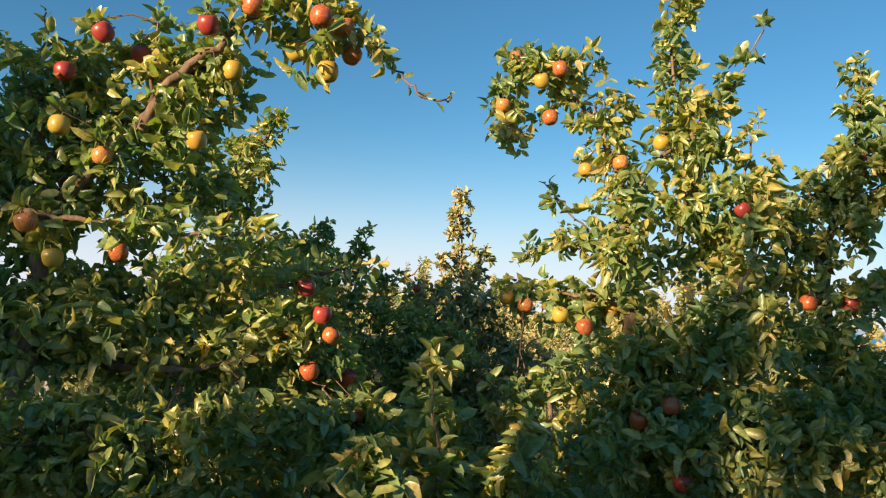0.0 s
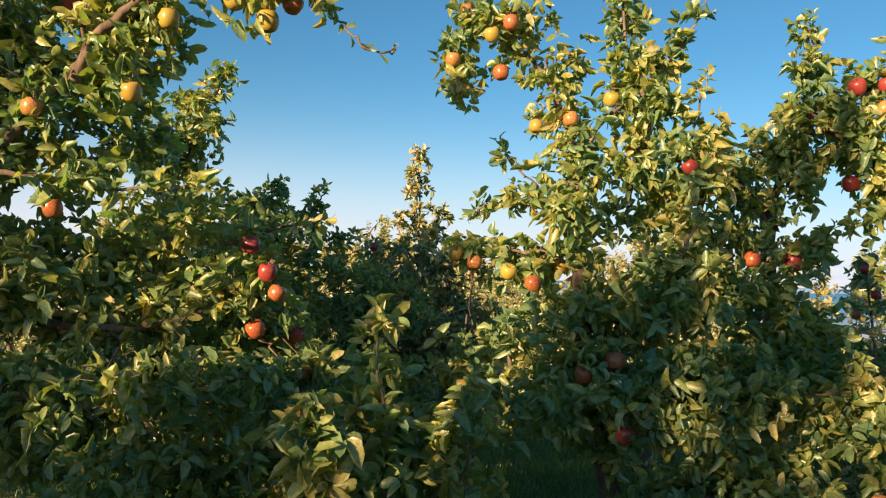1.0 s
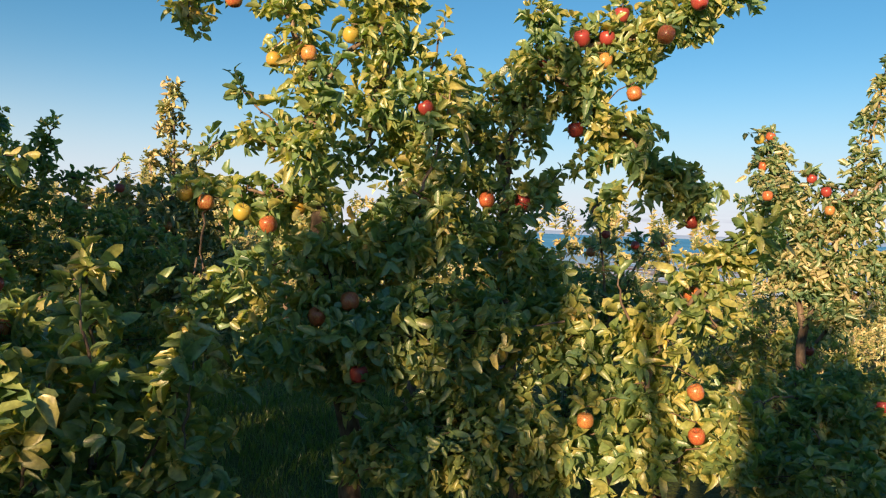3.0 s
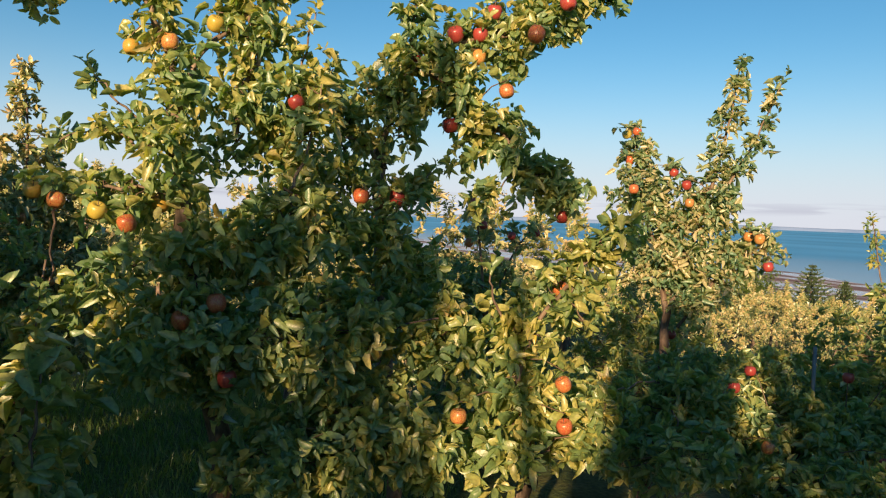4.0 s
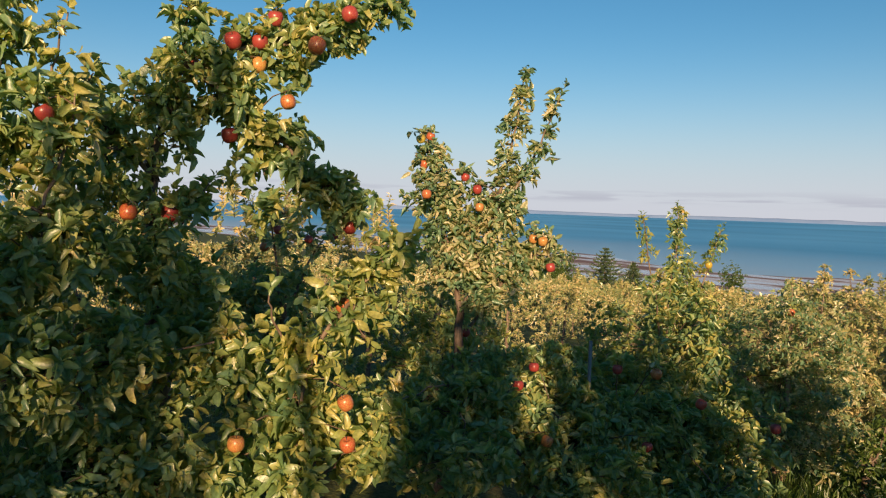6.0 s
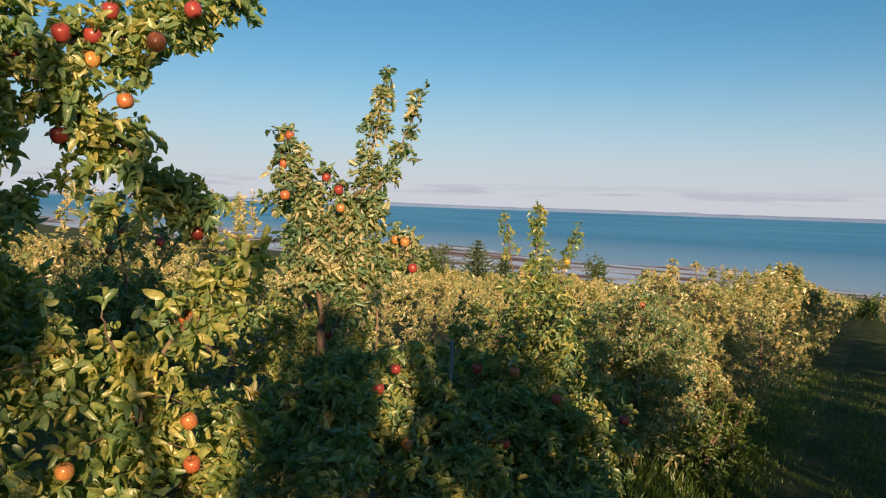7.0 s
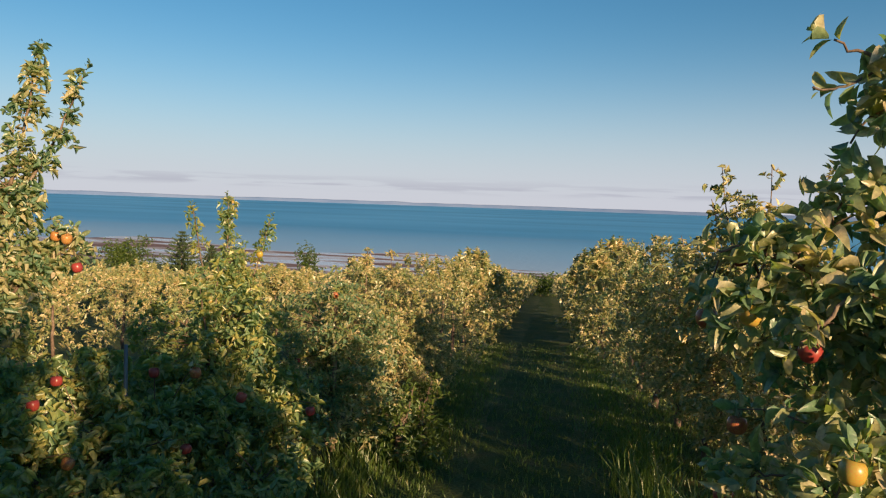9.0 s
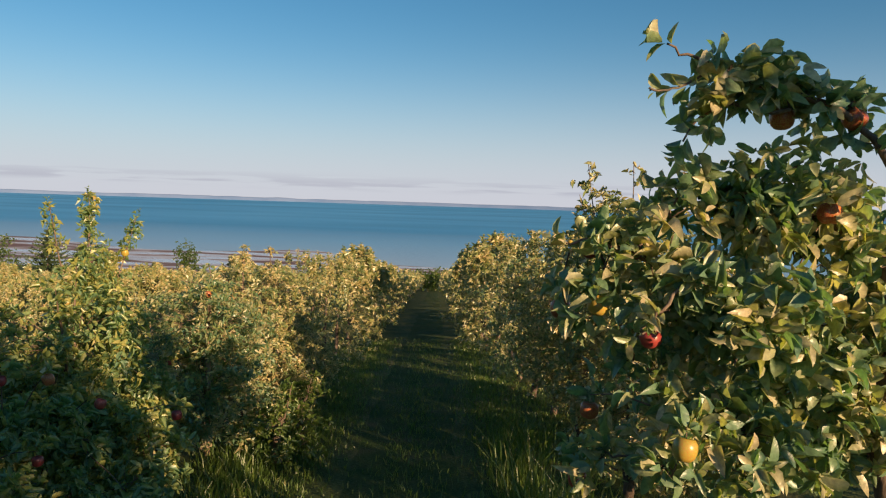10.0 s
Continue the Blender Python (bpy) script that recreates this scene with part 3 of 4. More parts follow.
APPLES_S = [
    (0.28, 5.72, 1.14, 'b'), (-0.21, 5.7, 1.82, 'r'), (0.11, 5.72, 1.57, 'b'), (-0.44, 5.72, 1.68, 'b')]
APPLES_B = [
    (0.25, 2.98, 2.69, 'b'), (0.34, 2.83, 2.56, 'y'), (0.20, 2.91, 2.48, 'b'), (0.25, 2.99, 2.38, 'y'), (0.39, 2.92, 2.44, 'b'), (0.41, 2.83, 2.61, 'b'), (0.66, 2.86, 2.26, 'b'), (0.54, 2.94, 2.24, 'y'), (0.81, 2.84, 2.34, 'y'), (1.07, 2.69, 2.07, 'r'), (0.24, 2.88, 1.72, 'y'), (0.31, 2.84, 1.69, 'b'), (0.43, 2.76, 1.66, 'y'), (0.52, 2.74, 1.62, 'b'), (0.64, 2.87, 1.69, 'y'), (0.67, 2.54, 1.32, 'b'), (0.26, 2.59, 1.26, 'y'), (0.78, 2.55, 1.37, 'b')]
APPLES_C = [
    (2.22, 2.66, 2.60, 'r'), (2.02, 2.93, 2.59, 'r'), (1.93, 2.89, 2.47, 'r'), (1.82, 2.91, 2.46, 'r'), (1.70, 3.03, 2.35, 'r'), (2.05, 2.64, 2.44, 'b'), (1.94, 2.92, 2.38, 'b'), (2.00, 2.77, 2.22, 'b'), (1.84, 2.97, 2.08, 'r'), (1.55, 2.86, 1.75, 'r'), (1.40, 2.88, 1.75, 'b'), (1.57, 3.11, 1.94, 'b'), (2.41, 2.90, 1.70, 'r')]
APPLES_BEHIND = [
    (2.83, 4.33, 1.63, 'r'), (3.14, 4.46, 1.56, 'r'), (3.42, 4.57, 1.58, 'r'), (2.89, 4.62, 1.50, 'b'), (2.74, 4.30, 1.78, 'r')]
APPLES_D = [
    (2.04, 2.39, 1.42, 'b'), (1.95, 2.22, 1.09, 'b'), (1.97, 2.23, 0.93, 'b'), (1.58, 2.33, 0.98, 'b'), (0.81, 2.50, 1.13, 'r'), (1.36, 2.59, 1.17, 'b')]
APPLES_V = [
    (3.69, 3.95, 2.27, 'y'), (3.75, 3.92, 2.29, 'b'), (3.72, 3.94, 2.10, 'b'), (3.47, 3.61, 1.89, 'b'), (3.89, 3.71, 2.02, 'r'), (3.97, 3.67, 1.94, 'r'), (3.86, 3.53, 1.82, 'b'), (4.22, 3.37, 1.62, 'b'), (4.19, 3.26, 1.61, 'b'), (4.22, 3.21, 1.44, 'r'), (4.09, 3.86, 0.92, 'r')]
APPLES_L = [
    (3.41, 2.50, 0.61, 'b'), (4.38, 2.18, 0.73, 'r'), (3.48, 2.78, 0.84, 'r'), (4.57, 1.83, 0.64, 'r'), (4.02, 2.29, 0.52, 'r'), (4.25, 2.40, 0.88, 'b'), (4.12, 2.58, 0.89, 'r'), (3.81, 2.96, 0.87, 'r')]
APPLES_E = [
    (6.46, 3.00, 0.21, 'y'), (6.96, 2.81, 1.01, 'b'), (7.07, 2.71, 0.60, 'r'), (6.91, 3.16, 0.36, 'r'), (6.63, 3.42, 1.38, 'y')]
APPLES_G = [
    (3.18, -0.38, 1.76, 'r'), (3.17, -0.51, 1.75, 'r'), (2.95, -0.90, 2.17, 'b'), (2.93, -1.09, 2.17, 'b'), (2.93, -0.40, 1.60, 'y'), (3.18, -0.29, 1.55, 'b'), (2.93, -1.04, 1.90, 'b'), (3.18, -0.40, 1.21, 'b'), (3.18, -0.37, 0.97, 'r'), (2.63, -0.62, 1.27, 'y'), (2.86, -0.55, 1.52, 'r')]
APPLES_F = [
    (7.70, -0.96, 1.06, 'y'), (7.75, -0.41, 1.58, 'y'), (7.75, -0.32, 0.77, 'y'), (7.75, -0.30, 0.70, 'y')]

# ---- the near trees of the row ----
apple_tree("spreading apple tree with a fruit-laden arching branch", (-1.45, 2.7), [(-1.42, 2.55, 0.6), (-1.35, 2.42, 1.25), (-1.30, 2.40, 1.7)],
           [([(-1.30, 2.40, 1.69), (-1.31, 2.40, 1.87), (-1.25, 2.40, 2.00), (-1.36, 2.40, 2.20), (-1.42, 2.40, 2.39)], 0.026, 0.08, 0.06),
            ([(-1.31, 2.40, 1.92), (-1.13, 2.35, 2.05), (-1.01, 2.35, 2.19), (-0.96, 2.35, 2.30), (-0.96, 2.35, 2.54)], 0.022, 0.08, 0.03),
            ([(-0.99, 2.35, 2.18), (-0.88, 2.30, 2.34), (-0.73, 2.25, 2.44), (-0.61, 2.20, 2.53), (-0.48, 2.20, 2.56), (-0.34, 2.20, 2.48), (-0.24, 2.20, 2.44)], 0.018, 0.11, 0.06),
            ([(-1.43, 2.50, 1.46), (-1.20, 2.50, 1.45), (-0.95, 2.50, 1.42), (-0.68, 2.60, 1.45), (-0.54, 2.70, 1.61)], 0.026, 0.13, 0.10),
            ([(-0.79, 2.70, 1.72), (-0.59, 2.75, 1.72), (-0.41, 2.75, 1.78), (-0.27, 2.75, 1.81)], 0.010, 0.07, 0.05),
            ([(-0.55, 2.75, 1.71), (-0.46, 2.75, 1.61), (-0.45, 2.75, 1.45), (-0.57, 2.75, 1.34)], 0.008, 0.10, 0.07),
            ([(-1.29, 2.25, 1.89), (-1.15, 2.25, 1.88), (-0.94, 2.25, 1.87), (-0.72, 2.30, 1.85), (-0.58, 2.40, 1.88)], 0.012, 0.09, 0.06),
            ([(-1.34, 2.35, 2.35), (-1.33, 2.35, 2.47), (-1.33, 2.35, 2.56)], 0.005, 0.03, 0.02),
            ([(-0.24, 2.20, 2.44), (-0.16, 2.20, 2.36), (-0.10, 2.20, 2.30), (-0.03, 2.20, 2.28), (0.0, 2.20, 2.30)], 0.004, 0.01, 0.01)],
           [((-1.31, 2.50, 2.29), (0.31, 0.30, 0.24)), ((-0.86, 2.40, 2.36), (0.19, 0.25, 0.16)), ((-1.04, 2.55, 2.05), (0.34, 0.30, 0.19)), ((-1.44, 2.55, 1.96), (0.24, 0.30, 0.20)),
            ((-1.75, 2.60, 2.16), (0.25, 0.30, 0.45)), ((-0.75, 2.75, 1.81), (0.19, 0.20, 0.11)), ((-0.41, 2.20, 2.47), (0.17, 0.10, 0.10)), ((-1.30, 2.60, 1.56), (0.44, 0.35, 0.26)),
            ((-0.85, 2.80, 1.53), (0.38, 0.30, 0.24)), ((-0.47, 2.85, 1.38), (0.20, 0.25, 0.22)), ((-1.06, 2.25, 1.21), (0.42, 0.25, 0.19)), ((-0.61, 2.40, 1.22), (0.30, 0.30, 0.19)),
            ((-0.25, 2.55, 1.17), (0.22, 0.25, 0.18)), ((-1.75, 2.60, 1.28), (0.25, 0.30, 0.45))] + [((-0.78, 2.45, 2.39), (0.11, 0.20, 0.12)), ((-0.90, 2.50, 2.21), (0.18, 0.20, 0.12)), ((-1.17, 2.50, 2.45), (0.20, 0.20, 0.11)), ((-0.81, 2.30, 1.02), (0.29, 0.25, 0.15)), ((-0.58, 2.40, 0.92), (0.23, 0.25, 0.12)), ((-1.11, 2.40, 1.16), (0.25, 0.30, 0.18))], apples=APPLES_A + APPLES_M, fruit=0.033, leaf=0.049, density=15500)
apple_tree("tall apple tree with silvery upright shoots", (-1.4, 4.5), [(-1.4, 4.45, 0.8), (-1.38, 4.4, 1.5), (-1.36, 4.4, 1.96)],
           [([(-1.36, 4.40, 1.96), (-1.23, 4.30, 2.36), (-1.07, 4.20, 2.58), (-0.95, 4.10, 2.69)], 0.015, 0.21, 0.04), ([(-1.28, 4.30, 2.09), (-1.14, 4.20, 2.34), (-1.00, 4.20, 2.42)], 0.010, 0.14, 0.04)],
           [((-1.31, 4.35, 2.33), (0.24, 0.40, 0.28)), ((-1.24, 4.30, 2.42), (0.21, 0.30, 0.21)), ((-1.2, 4.3, 1.75), (0.5, 0.4, 0.35)), ((-1.2, 4.3, 1.2), (0.7, 0.5, 0.4))], singles=0, density=9000, leaf=0.05)
apple_tree("dense dark green apple tree", (-0.85, 5.3), [(-0.86, 5.25, 0.7), (-0.88, 5.2, 1.3), (-0.88, 5.2, 1.74)],
           [([(-0.88, 5.20, 1.74), (-0.96, 5.10, 2.00), (-0.86, 5.00, 2.17)], 0.015, 0.24, 0.10), ([(-0.74, 5.20, 1.90), (-0.58, 5.10, 2.06), (-0.52, 5.00, 2.16)], 0.012, 0.16, 0.04), ([(-0.57, 5.20, 1.83), (-0.26, 5.10, 1.88), (-0.16, 5.00, 1.96)], 0.010, 0.12, 0.04)],
           [((-0.80, 5.10, 1.92), (0.40, 0.40, 0.22)), ((-0.55, 5.10, 1.44), (0.75, 0.40, 0.36)), ((-0.5, 5.1, 0.85), (0.8, 0.45, 0.4))], singles=0, density=9000, leaf=0.055)
apple_tree("apple tree with one tall central spire", (0.14, 6.2), [(0.14, 6.18, 0.8), (0.14, 6.15, 1.8)],
           [([(0.14, 6.15, 1.81), (0.12, 6.15, 2.23), (0.11, 6.15, 2.63)], 0.012, 0.22, 0.07), ([(0.14, 6.15, 1.72), (0.29, 6.15, 2.00), (0.33, 6.10, 2.16)], 0.010, 0.12, 0.05), ([(0.1, 6.15, 1.72), (-0.02, 6.1, 1.95), (-0.05, 6.1, 2.08)], 0.010, 0.12, 0.05)],
           [((0.03, 6.00, 1.69), (0.36, 0.35, 0.24)), ((0.43, 6.00, 1.70), (0.3, 0.35, 0.18)), ((0.2, 6.0, 1.25), (0.75, 0.45, 0.35)), ((0.2, 6.1, 0.7), (0.8, 0.5, 0.35))], singles=0, apples=APPLES_S, mat=LEAF_DRY, density=10000, leaf=0.055)
apple_tree("low young apple tree with upright leafy shoots", (0.02, 2.75), [(0.03, 2.65, 0.35), (0.0, 2.55, 0.7)],
           [([(0.0, 2.5, 0.7), (0.0, 2.45, 1.1), (-0.02, 2.42, 1.5)], 0.01, 0.14, 0.05), ([(-0.05, 2.4, 0.7), (-0.15, 2.2, 1.0), (-0.18, 2.1, 1.25)], 0.01, 0.14, 0.07),
            ([(0.05, 2.5, 0.7), (0.2, 2.4, 1.0), (0.28, 2.35, 1.3)], 0.01, 0.14, 0.06),
            ([(-0.14, 2.20, 0.90), (-0.11, 2.20, 1.05), (-0.07, 2.20, 1.19)], 0.005, 0.02, 0.02),
            ([(0.02, 2.30, 1.14), (-0.01, 2.30, 1.32), (-0.03, 2.30, 1.46)], 0.005, 0.02, 0.02),
            ([(0.26, 2.30, 0.97), (0.27, 2.30, 1.13), (0.28, 2.30, 1.27)], 0.005, 0.02, 0.02),
            ([(-0.35, 2.20, 0.95), (-0.37, 2.20, 1.07), (-0.34, 2.20, 1.16)], 0.005, 0.02, 0.02)],
           [((0.0, 2.45, 0.85), (0.42, 0.35, 0.35)), ((-0.35, 2.75, 1.05), (0.35, 0.3, 0.3))], leaf=0.068, density=11000)
apple_tree("apple tree with a bent-over fruiting top and open limbs", (0.9, 2.9), [(0.88, 2.82, 0.5), (0.82, 2.8, 1.08), (0.72, 2.85, 1.6), (0.69, 2.85, 2.0)],
           [([(0.68, 2.85, 1.93), (0.67, 2.88, 2.17), (0.60, 2.90, 2.35), (0.54, 2.92, 2.47), (0.40, 2.92, 2.60), (0.27, 2.93, 2.67), (0.21, 2.95, 2.55), (0.24, 2.95, 2.37)], 0.014, 0.12, 0.04),
            ([(0.69, 2.85, 2.01), (0.77, 2.85, 2.25), (0.93, 2.85, 2.39), (1.07, 2.85, 2.56), (1.14, 2.85, 2.68), (1.21, 2.85, 2.83)], 0.012, 0.08, 0.03),
            ([(0.89, 2.85, 1.94), (0.92, 2.85, 2.14), (0.97, 2.85, 2.28), (0.88, 2.85, 2.49), (0.85, 2.85, 2.71), (0.88, 2.85, 2.99)], 0.013, 0.11, 0.07),
            ([(1.06, 2.80, 2.07), (1.12, 2.80, 2.24), (1.17, 2.80, 2.43)], 0.006, 0.07, 0.03),
            ([(0.63, 2.85, 1.92), (0.50, 2.90, 2.04), (0.43, 2.95, 2.13)], 0.005, 0.05, 0.03),
            ([(0.61, 2.85, 1.86), (0.46, 2.90, 1.94), (0.32, 2.95, 1.90)], 0.006, 0.06, 0.04),
            ([(0.68, 2.85, 1.75), (0.47, 2.90, 1.74), (0.27, 2.95, 1.71)], 0.009, 0.08, 0.05),
            ([(1.07, 2.70, 1.77), (1.14, 2.70, 1.98), (1.17, 2.70, 2.14)], 0.006, 0.05, 0.03),
            ([(1.10, 2.60, 0.84), (1.19, 2.60, 0.93), (1.29, 2.60, 0.98), (1.41, 2.60, 1.04)], 0.016, 0.08, 0.11)],
           [((0.42, 2.92, 2.63), (0.15, 0.12, 0.08)), ((0.60, 2.92, 2.50), (0.15, 0.12, 0.09)), ((0.68, 2.88, 2.22), (0.13, 0.12, 0.08)), ((0.65, 2.85, 2.04), (0.17, 0.16, 0.08)),
            ((0.92, 2.85, 2.02), (0.15, 0.16, 0.08)), ((1.06, 2.80, 2.13), (0.11, 0.14, 0.11)), ((1.02, 2.82, 2.32), (0.10, 0.10, 0.07)), ((1.13, 2.75, 1.96), (0.12, 0.14, 0.10)),
            ((0.55, 2.85, 1.70), (0.21, 0.20, 0.09)), ((0.47, 2.75, 1.47), (0.14, 0.15, 0.11)), ((0.29, 2.70, 1.34), (0.13, 0.15, 0.10)), ((0.78, 2.80, 1.50), (0.26, 0.25, 0.16)),
            ((1.07, 2.75, 1.60), (0.25, 0.25, 0.17)), ((0.64, 2.65, 1.24), (0.27, 0.25, 0.17)), ((1.05, 2.55, 1.27), (0.32, 0.25, 0.19)), ((1.04, 2.55, 0.82), (0.31, 0.25, 0.17)),
            ((0.86, 2.70, 1.14), (0.21, 0.25, 0.15))] + [((0.68, 2.80, 1.86), (0.12, 0.12, 0.10)), ((0.57, 2.80, 1.90), (0.10, 0.12, 0.08)),
            ((1.04, 2.90, 1.98), (0.14, 0.12, 0.09)), ((0.91, 2.90, 1.86), (0.16, 0.12, 0.08))], apples=APPLES_B)
apple_tree("apple tree with a leaning limb of deep red apples", (1.8, 3.25), [(1.72, 3.2, 0.6), (1.6, 3.12, 1.3), (1.54, 3.06, 1.95)],
           [([(1.54, 3.05, 1.93), (1.58, 3.05, 2.08), (1.66, 3.00, 2.30), (1.81, 2.95, 2.42), (2.10, 2.90, 2.50), (2.35, 2.80, 2.62), (2.56, 2.75, 2.73)], 0.020, 0.15, 0.09),
            ([(1.66, 3.00, 2.30), (1.66, 3.00, 2.52), (1.68, 3.00, 2.76)], 0.008, 0.09, 0.07),
            ([(1.73, 2.98, 2.30), (1.89, 2.92, 2.21), (2.06, 2.88, 2.05), (2.21, 2.85, 1.89), (2.38, 2.82, 1.75)], 0.012, 0.15, 0.09),
            ([(1.55, 3.00, 1.88), (1.39, 3.00, 2.04), (1.26, 3.00, 2.17), (1.32, 3.00, 2.27)], 0.010, 0.12, 0.06),
            ([(1.54, 2.95, 1.69), (1.66, 2.95, 1.74), (1.74, 2.95, 1.87)], 0.008, 0.10, 0.05),
            ([(1.11, 2.85, 1.63), (1.13, 2.85, 1.90), (1.15, 2.85, 2.15)], 0.007, 0.08, 0.03)],
           [((1.46, 3.00, 2.20), (0.16, 0.15, 0.10)), ((1.80, 2.95, 2.24), (0.19, 0.15, 0.11)), ((2.03, 2.90, 2.43), (0.20, 0.12, 0.11)), ((2.26, 2.80, 2.56), (0.13, 0.10, 0.08)),
            ((1.94, 2.95, 2.07), (0.15, 0.12, 0.09)), ((2.24, 2.85, 1.85), (0.11, 0.10, 0.11)), ((1.18, 2.95, 1.86), (0.19, 0.15, 0.08)), ((1.50, 2.95, 1.85), (0.11, 0.12, 0.09)),
            ((1.17, 2.90, 1.63), (0.23, 0.20, 0.14)), ((1.57, 2.90, 1.48), (0.26, 0.20, 0.12)), ((1.27, 2.80, 1.26), (0.31, 0.25, 0.18)), ((1.66, 2.70, 1.21), (0.21, 0.25, 0.21)),
            ((1.30, 2.55, 0.90), (0.34, 0.25, 0.21)),
            ((1.44, 3.00, 2.02), (0.10, 0.10, 0.08)), ((1.59, 2.98, 2.03), (0.11, 0.10, 0.07)), ((1.37, 2.92, 1.66), (0.14, 0.15, 0.11)), ((1.53, 2.92, 1.59), (0.12, 0.12, 0.10)),
            ((1.89, 2.95, 2.07), (0.11, 0.11, 0.09)), ((1.96, 2.92, 1.92), (0.11, 0.11, 0.08)), ((2.04, 2.90, 1.78), (0.09, 0.09, 0.08)), ((2.23, 2.85, 1.93), (0.09, 0.09, 0.10)),
            ((2.36, 2.85, 1.81), (0.09, 0.09, 0.09)), ((1.58, 2.80, 1.72), (0.11, 0.11, 0.10)), ((1.30, 2.95, 1.86), (0.12, 0.12, 0.09)), ((1.25, 2.90, 1.66), (0.13, 0.13, 0.09)), ((1.45, 2.90, 1.62), (0.12, 0.12, 0.09))], apples=APPLES_C, fruit=0.034)
apple_tree("sunlit apple tree with broad yellow-green leaves", (2.05, 2.8), [(2.02, 2.65, 0.4), (2.0, 2.46, 0.66)],
           [([(2.00, 2.45, 0.65), (1.87, 2.40, 1.04), (1.93, 2.35, 1.31), (2.07, 2.30, 1.50), (2.16, 2.25, 1.63), (2.25, 2.25, 1.71)], 0.012, 0.16, 0.06),
            ([(1.92, 2.40, 1.17), (1.76, 2.40, 1.35), (1.73, 2.40, 1.48)], 0.007, 0.09, 0.04),
            ([(2.04, 2.30, 1.48), (2.01, 2.28, 1.40), (2.05, 2.26, 1.33)], 0.005, 0.07, 0.05)],
           [((2.12, 2.25, 1.61), (0.10, 0.10, 0.07)), ((1.99, 2.30, 1.48), (0.13, 0.13, 0.08)), ((1.88, 2.35, 1.29), (0.15, 0.15, 0.12)), ((1.87, 2.40, 1.06), (0.16, 0.16, 0.14)),
            ((1.83, 2.40, 0.79), (0.22, 0.22, 0.16)), ((1.55, 2.45, 0.86), (0.21, 0.21, 0.17)), ((2.34, 2.60, 1.20), (0.15, 0.15, 0.12)), ((2.27, 2.45, 0.84), (0.20, 0.20, 0.22))], mat=LEAF_YELLOW, apples=APPLES_D, leaf=0.056, density=12500, outline="broad")
apple_tree("low wide apple tree in shade", (3.6, 2.8), [(3.6, 2.75, 0.0), (3.56, 2.7, 0.36)],
           [([(3.56, 2.70, 0.34), (3.31, 2.80, 0.66), (3.09, 2.90, 0.87)], 0.014, 0.20, 0.17),
            ([(3.56, 2.70, 0.34), (4.28, 2.70, 0.53), (4.99, 2.50, 0.49)], 0.016, 0.20, 0.17)],
           [((2.93, 3.00, 0.77), (0.32, 0.32, 0.17)), ((3.36, 2.85, 0.72), (0.34, 0.34, 0.18)), ((4.06, 2.80, 0.57), (0.36, 0.36, 0.18)), ((4.64, 2.60, 0.45), (0.36, 0.36, 0.19)),
            ((5.04, 2.30, 0.28), (0.35, 0.35, 0.24)), ((2.82, 2.50, 0.65), (0.34, 0.34, 0.17)), ((3.63, 2.40, 0.42), (0.40, 0.40, 0.19)), ((4.47, 2.10, 0.21), (0.37, 0.37, 0.18)),
            ((2.23, 2.60, 0.86), (0.29, 0.29, 0.18)),
            ((4.36, 3.30, 0.75), (0.35, 0.35, 0.15)), ((4.93, 3.20, 0.63), (0.37, 0.37, 0.14)), ((3.88, 3.40, 0.81), (0.30, 0.30, 0.13)), ((5.40, 3.00, 0.49), (0.38, 0.38, 0.16)), ((5.77, 2.70, 0.38), (0.33, 0.33, 0.17))], apples=APPLES_L, density=13000, leaf=0.056)
apple_tree("forked apple tree with two tall leaders", (3.9, 3.85), [(3.93, 3.8, 0.4), (3.95, 3.78, 1.15)],
           [([(3.95, 3.78, 1.1), (3.85, 3.88, 1.7), (3.75, 3.95, 2.25)], 0.02, 0.26, 0.12),
            ([(3.95, 3.75, 1.1), (4.05, 3.62, 1.7), (4.12, 3.52, 2.2), (4.17, 3.46, 2.72)], 0.02, 0.16, 0.05),
            ([(4.05, 3.62, 1.7), (4.22, 3.41, 2.15), (4.33, 3.26, 2.62)], 0.012, 0.13, 0.06),
            ([(3.98, 3.7, 1.0), (4.12, 3.45, 1.4), (4.27, 3.32, 1.55)], 0.012, 0.2, 0.13)],
           [((3.78, 3.92, 1.86), (0.16, 0.16, 0.16)), ((4.08, 3.55, 1.76), (0.18, 0.18, 0.17)), ((3.92, 3.80, 1.54), (0.21, 0.21, 0.16)), ((4.21, 3.50, 1.50), (0.18, 0.18, 0.13)), ((3.95, 3.75, 1.46), (0.3, 0.28, 0.17)), ((3.93, 3.73, 1.95), (0.14, 0.12, 0.12)), ((4.28, 3.31, 1.51), (0.12, 0.12, 0.16)), ((4.02, 3.65, 1.62), (0.25, 0.20, 0.22)), ((3.8, 3.75, 0.3), (0.55, 0.45, 0.34))], apples=APPLES_V, density=17000, mat=LEAF_PALE)
